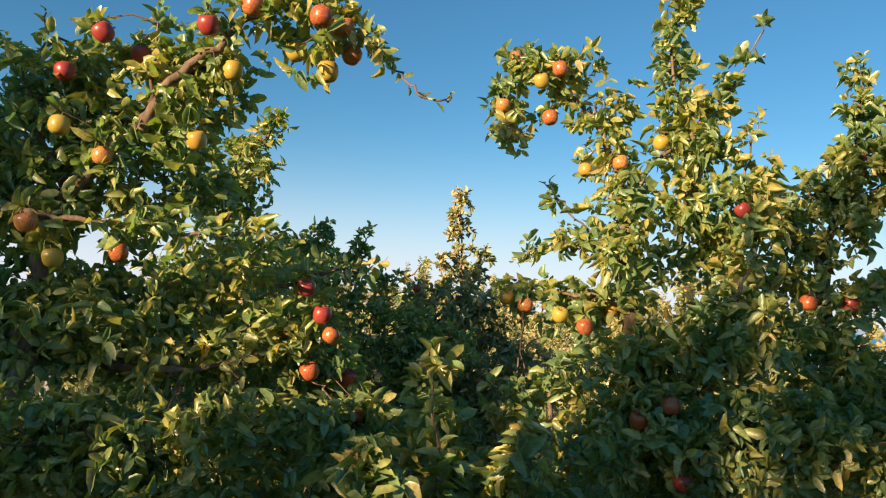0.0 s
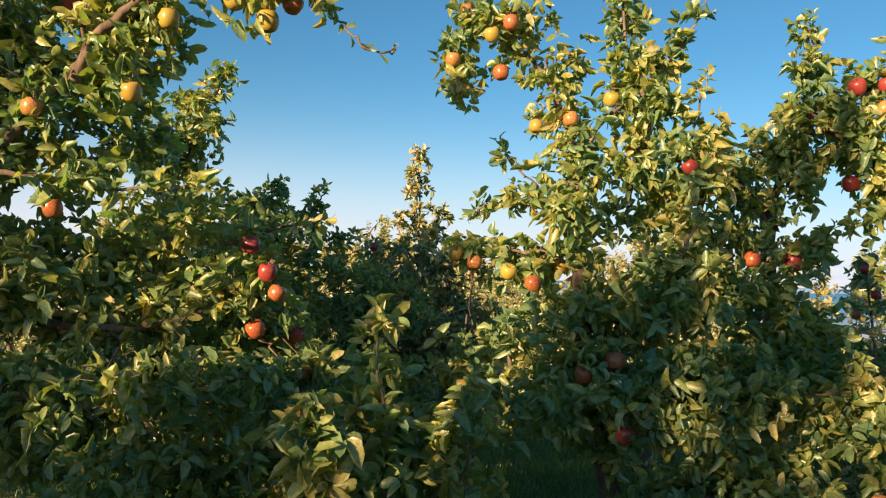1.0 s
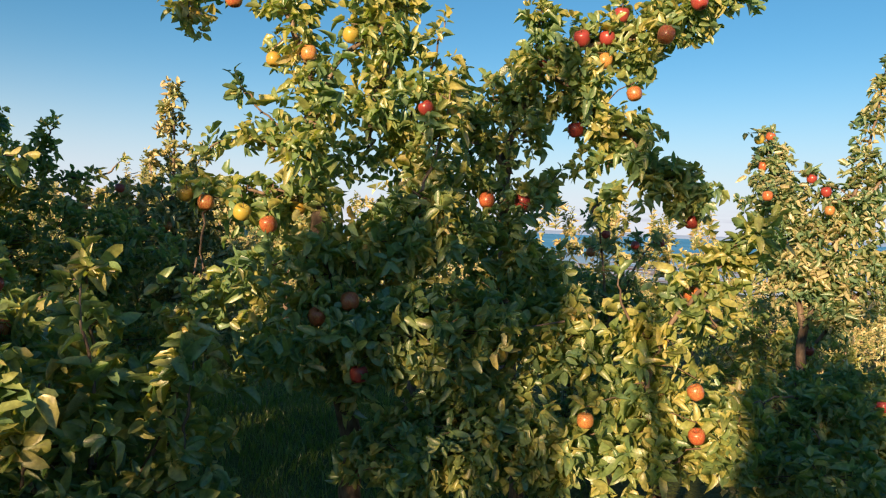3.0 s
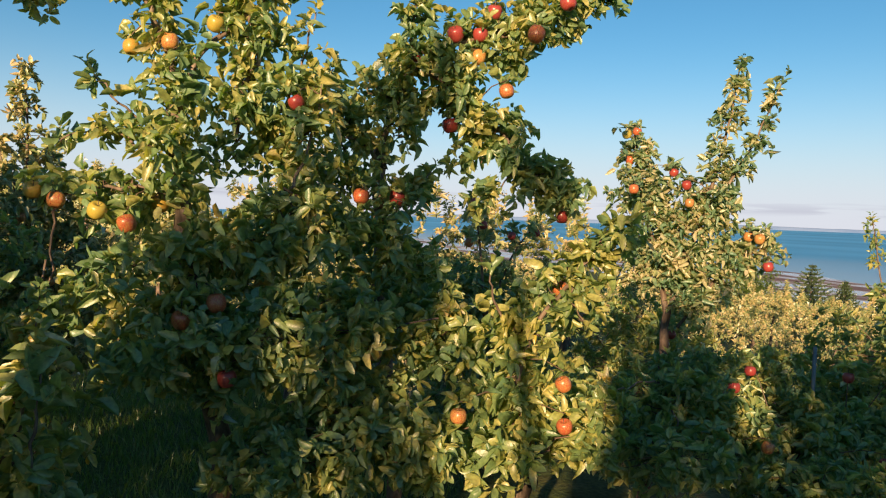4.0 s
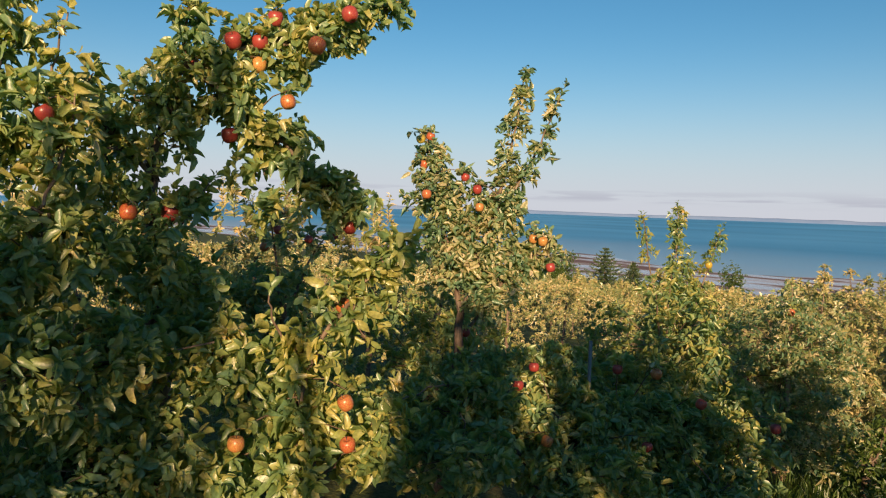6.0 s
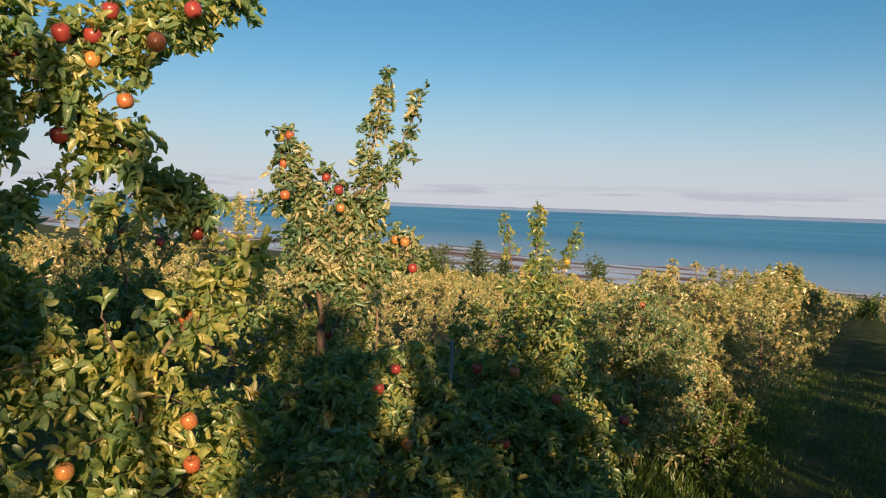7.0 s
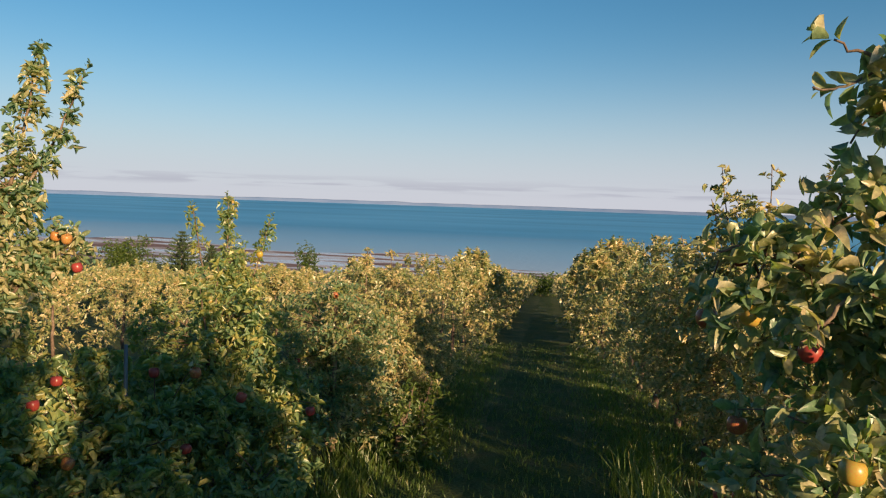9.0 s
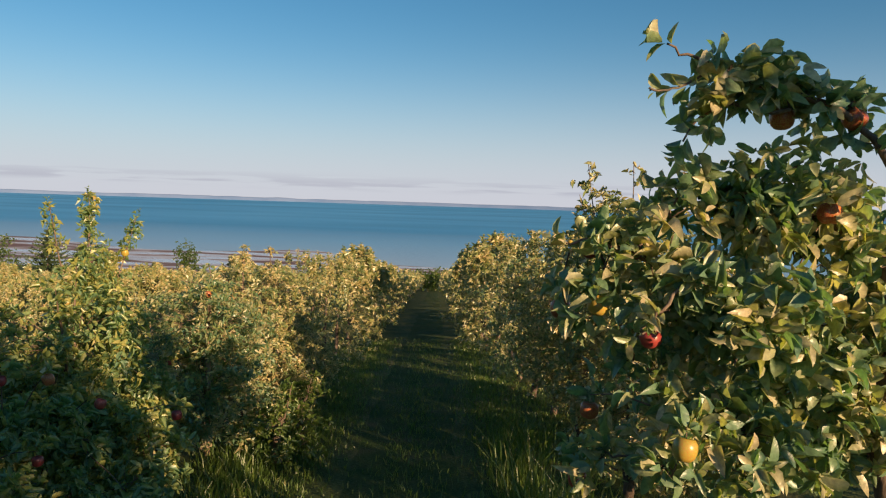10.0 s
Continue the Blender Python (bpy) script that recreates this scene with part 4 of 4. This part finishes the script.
apple_tree("apple tree with three thin upright spires", (6.6, 3.7), [(6.55, 3.65, 0.0), (6.5, 3.6, 0.7)],
           [([(6.5, 3.62, 0.6), (6.35, 3.8, 1.2), (6.3, 3.9, 1.78)], 0.012, 0.1, 0.045), ([(6.5, 3.62, 0.6), (6.48, 3.65, 1.3), (6.47, 3.66, 1.88)], 0.012, 0.19, 0.05),
            ([(6.5, 3.6, 0.6), (6.6, 3.45, 1.2), (6.66, 3.34, 1.7)], 0.012, 0.13, 0.045)],
           [((6.68, 3.65, 1.26), (0.17, 0.17, 0.22)), ((6.73, 3.65, 0.94), (0.24, 0.24, 0.22)), ((6.68, 3.55, 0.58), (0.34, 0.34, 0.22)), ((6.5, 3.6, 1.15), (0.2, 0.2, 0.32)), ((6.35, 3.75, 0.95), (0.16, 0.16, 0.3)), ((6.5, 3.6, 0.65), (0.42, 0.4, 0.4)), ((6.5, 3.5, 0.0), (0.7, 0.6, 0.5))], leaf=0.047, density=11000, apples=APPLES_E)
apple_tree("apple tree beside the track with broad shaded leaves", (3.3, -1.5), [(3.25, -1.45, 0.5), (3.15, -1.3, 1.2), (3.1, -1.3, 1.75)],
           [([(3.00, -1.26, 1.99), (2.90, -1.06, 2.18), (2.85, -0.83, 2.25), (2.80, -0.65, 2.30), (2.78, -0.54, 2.35)], 0.012, 0.12, 0.02),
            ([(2.88, -0.90, 2.19), (2.85, -0.70, 2.19), (2.82, -0.61, 2.10)], 0.007, 0.06, 0.04),
            ([(2.82, -0.66, 2.28), (2.80, -0.57, 2.23), (2.80, -0.51, 2.23)], 0.004, 0.02, 0.02),
            ([(3.10, -1.32, 1.73), (3.00, -0.99, 1.90), (2.95, -0.73, 1.95), (2.95, -0.58, 1.98)], 0.012, 0.12, 0.06),
            ([(3.10, -1.18, 1.34), (2.85, -0.71, 1.68), (2.80, -0.57, 1.61), (2.80, -0.52, 1.53)], 0.009, 0.10, 0.06),
            ([(3.10, -1.02, 1.22), (2.80, -0.69, 1.31), (2.75, -0.61, 1.16)], 0.008, 0.10, 0.07),
            ([(3.00, -0.64, 1.71), (2.95, -0.39, 1.79), (2.95, -0.29, 1.78)], 0.008, 0.09, 0.05)],
           [((2.95, -1.05, 2.20), (0.15, 0.15, 0.08)), ((2.87, -0.79, 2.25), (0.10, 0.11, 0.04)), ((3.05, -1.07, 1.88), (0.25, 0.23, 0.14)), ((3.00, -0.73, 1.85), (0.20, 0.16, 0.09)),
            ((3.00, -0.52, 1.77), (0.20, 0.14, 0.11)), ((3.00, -0.39, 1.61), (0.15, 0.09, 0.07)), ((3.00, -0.83, 1.58), (0.30, 0.32, 0.18)), ((3.05, -0.54, 1.41), (0.20, 0.14, 0.14)),
            ((3.00, -0.77, 1.21), (0.30, 0.29, 0.17)), ((3.10, -1.18, 1.37), (0.30, 0.28, 0.30)), ((3.00, -0.45, 1.11), (0.15, 0.09, 0.08)), ((3.00, -0.84, 1.99), (0.12, 0.11, 0.05)), ((3.00, -0.99, 2.04), (0.15, 0.15, 0.06)), ((3.05, -1.00, 1.74), (0.20, 0.20, 0.12))] + [((2.95, -0.83, 1.82), (0.15, 0.14, 0.07)), ((2.95, -0.61, 1.88), (0.15, 0.11, 0.07)), ((2.95, -0.60, 1.58), (0.20, 0.14, 0.11)), ((3.30, -1.44, 1.50), (0.40, 0.31, 0.45))], mat=LEAF_PALE, apples=APPLES_G, fruit=0.034, leaf=0.062, density=11500, outline="broad")
apple_tree("leafy green apple tree in the row's shade", (2.9, 4.9), [(2.88, 4.85, 0.4), (2.85, 4.75, 0.9)], [([(2.85, 4.75, 0.8), (3.2, 4.7, 1.0), (3.6, 4.6, 1.15)], 0.014, 0.2, 0.1), ([(2.85, 4.75, 0.8), (2.4, 4.7, 1.1), (2.1, 4.7, 1.3)], 0.014, 0.2, 0.1)],
           [((2.50, 4.70, 1.07), (0.40, 0.40, 0.23)), ((3.07, 4.70, 1.17), (0.38, 0.38, 0.23)), ((3.66, 4.60, 1.08), (0.39, 0.39, 0.26)), ((4.20, 4.50, 0.94), (0.40, 0.40, 0.27)), ((4.92, 4.60, 0.79), (0.37, 0.37, 0.25)), ((2.96, 4.40, 0.78), (0.55, 0.55, 0.20)), ((4.04, 4.30, 0.63), (0.50, 0.50, 0.17))], singles=0, leaf=0.056, density=5500)

HEDGE = "full apple tree of the row, leafy down to the grass"


def hedge_tree(label, x, y, top, width, seed_limbs, mat=None, singles=60, more=(), leaf=0.052, apples=()):
    """A leafy row tree from the grass to top metres over its foot."""
    z = lie(x, y)
    limbs = [([(x, y, z + top * 0.45), (x + dx * 0.6, y + dy * 0.6, z + top * 0.75), (x + dx, y + dy, z + h)], 0.014, 0.2, 0.07) for dx, dy, h in seed_limbs]
    w = width
    blobs = [((x, y, z + top * 0.68), (w * 0.75, w * 0.75, top * 0.26)), ((x - w * 0.45, y - w * 0.2, z + top * 0.4), (w * 0.6, w * 0.6, top * 0.26)),
             ((x + w * 0.45, y + w * 0.1, z + top * 0.42), (w * 0.6, w * 0.6, top * 0.26)), ((x, y - w * 0.35, z + top * 0.22), (w * 0.85, w * 0.6, top * 0.2))]
    return apple_tree(label, (x, y), [(x + 0.03, y, z + top * 0.3), (x, y + 0.02, z + top * 0.6)], limbs, blobs + list(more), mat=mat, singles=singles, leaf=leaf, apples=apples, density=4000)


hedge_tree(HEDGE, 5.3, 3.0, 1.75, 0.8, ((0.2, 0.1, 1.75), (-0.3, -0.1, 1.6)))
hedge_tree("golden leafy apple tree tied to a wooden stake", 7.3, 3.0, 1.75, 0.95, ((0.1, 0.0, 1.75), (0.4, 0.1, 1.6), (-0.3, -0.2, 1.5)), LEAF_PALE,
           more=[((7.34, 3.09, 0.58), (0.35, 0.35, 0.32)), ((6.94, 3.00, 0.13), (0.40, 0.40, 0.36)), ((7.04, 2.56, 0.29), (0.40, 0.40, 0.36)), ((7.05, 3.22, 0.35), (0.30, 0.30, 0.27))])
hedge_tree(HEDGE, 8.9, 3.3, 1.95, 1.05, ((0.2, 0.1, 1.95), (-0.3, -0.1, 1.9)), LEAF_DRY)
hedge_tree(HEDGE, 10.5, 3.6, 2.0, 1.05, ((0.2, 0.1, 2.0), (-0.3, -0.1, 1.9)), LEAF_DRY)
apple_tree("slender apple tree with small red apples", (3.15, 4.7), [(3.1, 4.65, 0.5), (3.0, 4.55, 1.1)],
           [([(3.0, 4.55, 1.0), (2.85, 4.4, 1.5), (2.76, 4.34, 1.85)], 0.012, 0.12, 0.05), ([(3.0, 4.55, 1.0), (3.2, 4.55, 1.4), (3.42, 4.62, 1.62)], 0.012, 0.12, 0.05)],
           [((3.0, 4.55, 1.05), (0.35, 0.3, 0.3)), ((3.1, 4.6, 0.4), (0.55, 0.45, 0.45))], leaf=0.055, singles=0, apples=APPLES_BEHIND, density=7500, mat=LEAF_PALE)
hedge_tree("apple tree with curling topmost branches", 6.9, -0.95, 2.45, 1.0, ((-0.2, 0.45, 2.72), (-0.2, 0.1, 2.75), (0.1, 0.5, 2.5), (-0.2, -0.3, 2.75)), LEAF_DRY,
           more=[((6.81, -0.79, 1.81), (0.38, 0.33, 0.28)), ((7.43, -0.46, 1.46), (0.40, 0.33, 0.25))], apples=APPLES_F)
hedge_tree("low bright green growth at the foot of the row", 7.0, 2.15, 0.6, 0.45, ((0.1, -0.1, 0.7),), LEAF_GREEN, 30)
hedge_tree("low bright green growth at the foot of the row", 7.9, 2.25, 0.65, 0.5, ((0.1, -0.1, 0.75),), LEAF_GREEN, 30)
hedge_tree(HEDGE, 8.5, -0.6, 2.35, 1.05, ((0.2, 0.1, 2.35), (-0.3, 0.35, 2.3)), LEAF_DRY, more=[((9.53, -0.16, 1.38), (0.30, 0.30, 0.27)), ((10.03, 0.12, 1.12), (0.30, 0.30, 0.27)), ((9.40, -0.17, 1.46), (0.30, 0.30, 0.27)), ((9.23, -0.31, 0.91), (0.35, 0.35, 0.32))])
hedge_tree(HEDGE, 10.2, -0.35, 2.3, 1.05, ((0.2, 0.1, 2.3), (-0.3, 0.35, 2.25)), LEAF_DRY)


# ---- the further orchard ----
def orchard_pattern(seed, height, width, leaves, mat, leaf=0.1, lumps=15, taper=0.55, fill=0.33):
    """Meshes of a tree of the further rows, round the origin: trunk, crown."""
    global rng
    rng = np.random.default_rng(seed)
    fol = Foliage(leaf, leaves / 5.0)
    for k in range(lumps):
        a = k * 2.4 + rng.uniform(0, 0.6)
        h = height * (0.1 + 0.74 * k / (lumps - 1))
        d = width * rng.uniform(0.25, 0.75) * (1.15 - taper * k / (lumps - 1))
        fol.blob((d * math.cos(a), d * math.sin(a), h), (width * fill, width * fill, height * fill * 0.39), each=4, spread=0.07)
    for k in range(9):
        a, d = rng.uniform(0, 6.3), width * rng.uniform(0, 0.5)
        p = (d * math.cos(a), d * math.sin(a), height * 0.7)
        fol.limb_leaves([p, (p[0] * 1.1, p[1] * 1.1, height * rng.uniform(0.95, 1.1))], 0.16, 0.05)
    trunk = tubes("trunk", [limb_path([(0, 0, -0.1), (0.03, 0.02, height * 0.35), (0.02, -0.03, height * 0.75)], 0.05, 0.02)], 7, BARK)
    return trunk, fol.leaf_mesh("crown", mat)


PATTERNS = [orchard_pattern(20 + k, h, w, 6700, LEAF_PALE if k == 0 else LEAF_DRY, 0.07) for k, (h, w) in enumerate(((2.0, 0.95), (2.1, 1.0), (1.9, 1.0), (2.15, 0.95)))]
LIGHTER = [orchard_pattern(60 + k, h, w, 1700, LEAF_DRY, 0.125) for k, (h, w) in enumerate(((2.0, 0.95), (2.1, 1.0), (1.9, 1.0), (2.15, 0.95)))]
rng = np.random.default_rng(99)


def row_tree(x, y, k, scale=1.0):
    trunk, crown = (PATTERNS if math.hypot(x, y) < 17 else LIGHTER)[k % 4]
    root = tagged(new("apple_tree"), "rounded orchard apple tree with golden-lit autumn leaves" if k % 2 else "rounded orchard apple tree with green leaves", "apple tree", "apple trees of the far rows")
    root.matrix_basis = Matrix.Translation((x, y, lie(x, y))) @ pose(0, 0, 0, 0, 0, rng.uniform(0, 360)) @ Matrix.Scale(scale, 4)
    new("trunk", trunk).parent = root
    c = new("crown", crown)
    c.parent = root
    tagged(c, kind="stuff")
    return root


SPACING, ROW_GAP = 1.6, 4.3
TREES_FAR = []
for r in range(-2, 17):
    q = 1.95 + ROW_GAP * r if r >= 0 else -1.6 + ROW_GAP * (r + 1)
    s = -7.0
    while s < 104:
        x, y = along(s + rng.uniform(-0.2, 0.2), q + rng.uniform(-0.2, 0.2))
        s += SPACING if s > -1 or r >= 0 else 1.3
        if r == 0 and x < 11.3 and x > -3.7:
            continue
        if r == -1 and -8.5 < x < 11:
            continue
        if r == 1 and -2.5 < x < 1.2:
            continue
        if r >= 2 and x < 4:
            if x < -6 or r > 5:
                continue
        # row -2 stands mostly unseen, put in to shade the row beside the track
        if r == -2 and x > 32:
            continue
        d = math.hypot(x, y)
        if d < 34:
            row_tree(x, y, int(rng.integers(4)), rng.uniform(1.15, 1.25) if r < 0 and x < 2 else rng.uniform(0.88, 1.06) * (0.72 if r >= 1 and 6 < x < 22 else 1.14 if r == -1 else 1.0))
        else:
            TREES_FAR.append((x, y, rng.uniform(0.85, 1.1)))


# unseen shade trees added behind the track's start: place, breadth and height as shares of the pattern's
SHADE_PATTERNS = [orchard_pattern(40 + k, 2.05, 0.95, 3900, LEAF, 0.114, lumps=28, taper=0.15, fill=0.325) for k in range(2)]
rng = np.random.default_rng(123)
for k, (x, y, broad, high) in enumerate(((-6.6, -2.95, 0.6, 1.2), (-6.15, -3.1, 0.5, 1.22), (-5.65, -3.1, 0.42, 1.18), (-6.9, -2.7, 0.9, 1.95), (-6.3, -2.75, 0.5, 2.1), (-5.95, -2.8, 0.4, 2.2), (-5.46, -2.8, 0.34, 1.4), (-5.8, -2.5, 0.35, 1.72), (-5.05, -2.8, 0.42, 1.3), (-4.62, -2.6, 0.4, 1.56), (-4.2, -2.8, 0.38, 1.5), (-4.5, -3.0, 0.35, 1.12), (-3.7, -2.7, 0.46, 1.64), (-3.2, -2.65, 0.42, 1.85),
                                         (-2.5, -3.0, 0.4, 1.05), (-1.8, -2.6, 0.5, 1.42), (-1.35, -2.6, 0.7, 1.4), (-0.6, -2.75, 0.8, 1.38), (-0.25, -2.95, 0.4, 1.2), (-0.05, -2.65, 0.55, 1.3), (0.3, -2.75, 0.45, 1.13))):
    trunk, crown = SHADE_PATTERNS[k % 2]
    root = tagged(new("apple_tree"), "unseen tall apple tree behind the track, placed to shade the row ahead", "apple tree", "apple trees of the far rows")
    root.matrix_basis = Matrix.Translation((x, y, lie(x, y))) @ pose(0, 0, 0, 0, 0, rng.uniform(0, 360)) @ Matrix.Diagonal((broad, broad, high, 1))
    new("trunk", trunk).parent = root
    c = new("crown", crown)
    c.parent = root
    tagged(c, kind="stuff")


# two unseen trees, added so that their high crowns shade upper branches ahead
apple_tree("unseen high-crowned apple tree behind the track, added to cast shade", (1.0, -3.0), [(1.0, -2.95, 1.0), (1.04, -2.9, 2.0), (1.05, -2.85, 2.7)], [([(1.05, -2.85, 2.6), (1.1, -2.8, 2.8), (1.2, -2.75, 3.0)], 0.02, 0.2, 0.1)],
           [((1.05, -2.85, 2.98), (0.34, 0.3, 0.22)), ((1.35, -2.8, 2.8), (0.3, 0.3, 0.2))], singles=0, leaf=0.085, density=2700, outline="small")
apple_tree("unseen high-crowned apple tree behind the track, added to cast shade", (-2.6, -3.0), [(-2.6, -2.95, 1.2), (-2.66, -2.85, 2.4), (-2.72, -2.75, 3.5)], [([(-2.72, -2.75, 3.4), (-2.7, -2.7, 3.7), (-2.66, -2.7, 4.1)], 0.02, 0.2, 0.1)],
           [((-2.78, -2.7, 3.75), (0.3, 0.26, 0.2)), ((-2.62, -2.7, 4.0), (0.28, 0.26, 0.2))], singles=0, leaf=0.085, density=2600, outline="small")
rng = np.random.default_rng(321)


def far_orchard():
    """All trees past the near rows, too many to count: leaves in masses on short trunks."""
    fol, stems = Foliage(), []
    for x, y, k in TREES_FAR:
        z = lie(x, y)
        m = int(np.clip(11500 / math.hypot(x, y), 115, 300))
        d = unit(rng.normal(size=(m, 3)))
        lump = 1 + 0.3 * np.sin(d[:, :1] * 5 + x) * np.cos(d[:, 1:2] * 4 + y)
        p = d * np.array((0.85, 0.85, 0.75)) * lump * k * rng.uniform(0.55, 1.1, (m, 1)) + np.array((x, y, z + 1.25 * k))
        up = unit(d + rng.normal(scale=0.6, size=(m, 3)) + np.array((0, 0, 0.5)))
        ax = unit(np.cross(up, rng.normal(size=(m, 3))))
        fol.pos.append(p)
        fol.axis.append(ax)
        fol.nrm.append(up)
        fol.size.append(rng.uniform(0.12, 0.32, m))
        stems.append((np.array([(x, y, z - 0.1), (x, y, z + 1.2)]), (0.05, 0.03)))
    root = tagged(new("far_orchard"), "massed rows of sunlit orchard trees running to the shore", "orchard trees", kind="stuff")
    new("crown", fol.leaf_mesh("crown", LEAF_DRY)).parent = root
    new("trunk", tubes("trunk", stems, 5, BARK)).parent = root


far_orchard()

# ---- stakes ----
def stake(x, y, z0, z1, r, mat, label, dx=0.0):
    pts = np.array([(0, 0, 0), (dx * 0.5, 0, (z1 - z0) * 0.5), (dx, 0, z1 - z0), (dx, 0, z1 - z0 + 0.004)])
    ob = new("stake", tubes("stake", [(pts, (r, r, r * 0.96, 0.001))], 8, mat))
    ob.location = (x, y, z0)
    return tagged(ob, label, "stake", "tree stakes")


stake(4.25, 2.88, -0.35, 1.0, 0.012, STEEL, "thin grey metal tree stake among leaves")
stake(7.05, 2.84, -0.6, 0.66, 0.022, WOOD, "weathered wooden tree stake among leaves")
stake(-2.25, 4.2, 0.05, 1.3, 0.03, STEEL, "grey metal post under the tree", 0.1)


# ---- conifers and bushes by the shore ----
def spruce(x, y, height, width):
    root = tagged(new("spruce_tree"), "dark green young spruce rising above the orchard", "spruce tree", "spruces by the shore")
    root.location = (x, y, lie(x, y))
    new("trunk", tubes("trunk", [(np.array([(0, 0, -0.2), (0, 0, height * 0.5), (0, 0, height)]), (0.14, 0.09, 0.01))], 7, BARK)).parent = root
    fol = Foliage()
    for i in range(15):
        z = height * (0.1 + 0.88 * i / 14.5)
        reach = width * 0.85 * (1 - z / height) ** 0.9 + 0.12
        for k in range(9):
            a = k * 0.7 + i * 0.37 + rng.uniform(-0.2, 0.2)
            way = np.array((math.cos(a), math.sin(a), 0.0))
            m = max(6, int(reach / 0.05))
            u = np.linspace(0.08, 1, m)[:, None]
            p = np.array((0, 0, z)) + way * u * reach * rng.uniform(0.8, 1.1) + np.array((0, 0, 1)) * (0.5 * u * u - 0.35 * u) * reach
            fol.pos.append(p + rng.normal(scale=0.04, size=(m, 3)) * (1.2 - u))
            fol.axis.append(unit(way + rng.normal(scale=0.45, size=(m, 3))))
            fol.nrm.append(unit(np.array((0, 0, 1.0)) + rng.normal(scale=0.35, size=(m, 3))))
            fol.size.append(rng.uniform(0.2, 0.4, m) * (1.15 - 0.5 * u[:, 0]))
    nn = np.concatenate(fol.nrm)
    aa = np.concatenate(fol.axis)
    fol.nrm = [unit(nn - aa * np.sum(nn * aa, axis=1, keepdims=True))]
    c = new("crown", fol.leaf_mesh("crown", NEEDLE))
    c.parent = root
    tagged(c, kind="stuff")


def bush(x, y, height, width):
    root = tagged(new("bush"), "bright green bush at the orchard's end", "bush", "bushes by the shore")
    root.location = (x, y, lie(x, y))
    new("trunk", tubes("trunk", [(np.array([(0, 0, -0.2), (0.1, 0, height * 0.6)]), (0.1, 0.04))], 6, BARK)).parent = root
    fol = Foliage(0.24, 45)
    for k in range(9):
        a, d = rng.uniform(0, 6.3), width * rng.uniform(0, 0.6)
        fol.blob((d * math.cos(a), d * math.sin(a), height * rng.uniform(0.12, 0.75)), (width * 0.5, width * 0.5, height * 0.25), spread=0.35)
    c = new("crown", fol.leaf_mesh("crown", LEAF_GREEN))
    c.parent = root
    tagged(c, kind="stuff")


spruce(90.85, 66.18, 8.3, 6.2)
spruce(93.3, 63.0, 6.3, 4.2)
bush(85.2, 70.1, 7.5, 2.7)
bush(82.6, 70.1, 7.1, 2.4)
bush(95.8, 48.7, 7.3, 2.2)
bush(88.3, 71.1, 7.9, 2.4)


for s, q, h in ((79, -1.2, 2.6), (80, 0.6, 2.2), (81, 2.0, 2.6), (84, -0.2, 2.9)):
    bush(*along(s, q), h, 1.5)


# ---- grass ----
def grass_patch(name, label, spots, tall):
    """Blades of grass: spots are (x, y, reach across x, reach across y, count)."""
    vs, k = [], 0
    for cx, cy, rx, ry, count in spots:
        x, y = rng.normal(cx, rx, count), rng.normal(cy, ry, count)
        a = rng.uniform(0, 6.28, count)
        h = tall * rng.uniform(0.4, 1.15, count)
        w = rng.uniform(0.0025, 0.005, count) * (1 + tall)
        lean = rng.normal(scale=0.35, size=(count, 2)) * h[:, None]
        z = np.array([rough_lie(p, q) for p, q in zip(x, y)]) - 0.01
        dx, dy = np.cos(a) * w, np.sin(a) * w
        b0 = np.stack([x - dx, y - dy, z], -1)
        b1 = np.stack([x + dx, y + dy, z], -1)
        m0 = np.stack([x - dx * 0.8 + lean[:, 0] * 0.35, y - dy * 0.8 + lean[:, 1] * 0.35, z + h * 0.6], -1)
        m1 = np.stack([x + dx * 0.8 + lean[:, 0] * 0.35, y + dy * 0.8 + lean[:, 1] * 0.35, z + h * 0.6], -1)
        tip = np.stack([x + lean[:, 0], y + lean[:, 1], z + h], -1)
        vs.append(np.stack([b0, b1, m0, m1, tip], 1).reshape(-1, 3))
        k += count
    i = (np.arange(k) * 5)[:, None]
    me = raw_mesh(name, np.concatenate(vs), [i + np.array([[0, 1, 3, 2]]), i + np.array([[2, 3, 4]])], GRASS)
    return tagged(new(name, me), label, "grass", kind="stuff")


alley = []
for s in np.arange(3.5, 20, 0.55):
    for q, m in ((1.05, 420), (-1.0, 420), (1.6, 240), (-1.6, 240), (0.0, 120)):
        x, y = along(s, q)
        alley.append((x, y, 0.3, 0.22, int(m * min(1.0, 9 / s))))
grass_patch("alley_grass", "short green grass along the worn track", alley, 0.09)
grass_patch("row_grass", "mown grass between the rows in shade", [(x, y, 0.4, 0.35, 420) for x in np.arange(-2.0, 2.6, 0.6) for y in np.arange(4.4, 8, 0.6)], 0.1)
tufts = [along(s, q) for s, q in ((4.6, -1.25), (4.95, -1.0), (6.3, -0.95), (6.9, -1.1), (5.6, -1.0), (5.2, -1.25), (7.6, -1.2))]
grass_patch("tall_grass", "tall seeding grass tufts at the track's edge", [(x, y, 0.13, 0.13, 110) for x, y in tufts], 0.48)
grass_patch("bank_grass", "sunlit long grass under the row", [(*along(s, 1.45), 0.22, 0.14, 150) for s in np.arange(5.2, 8.6, 0.4)], 0.2)
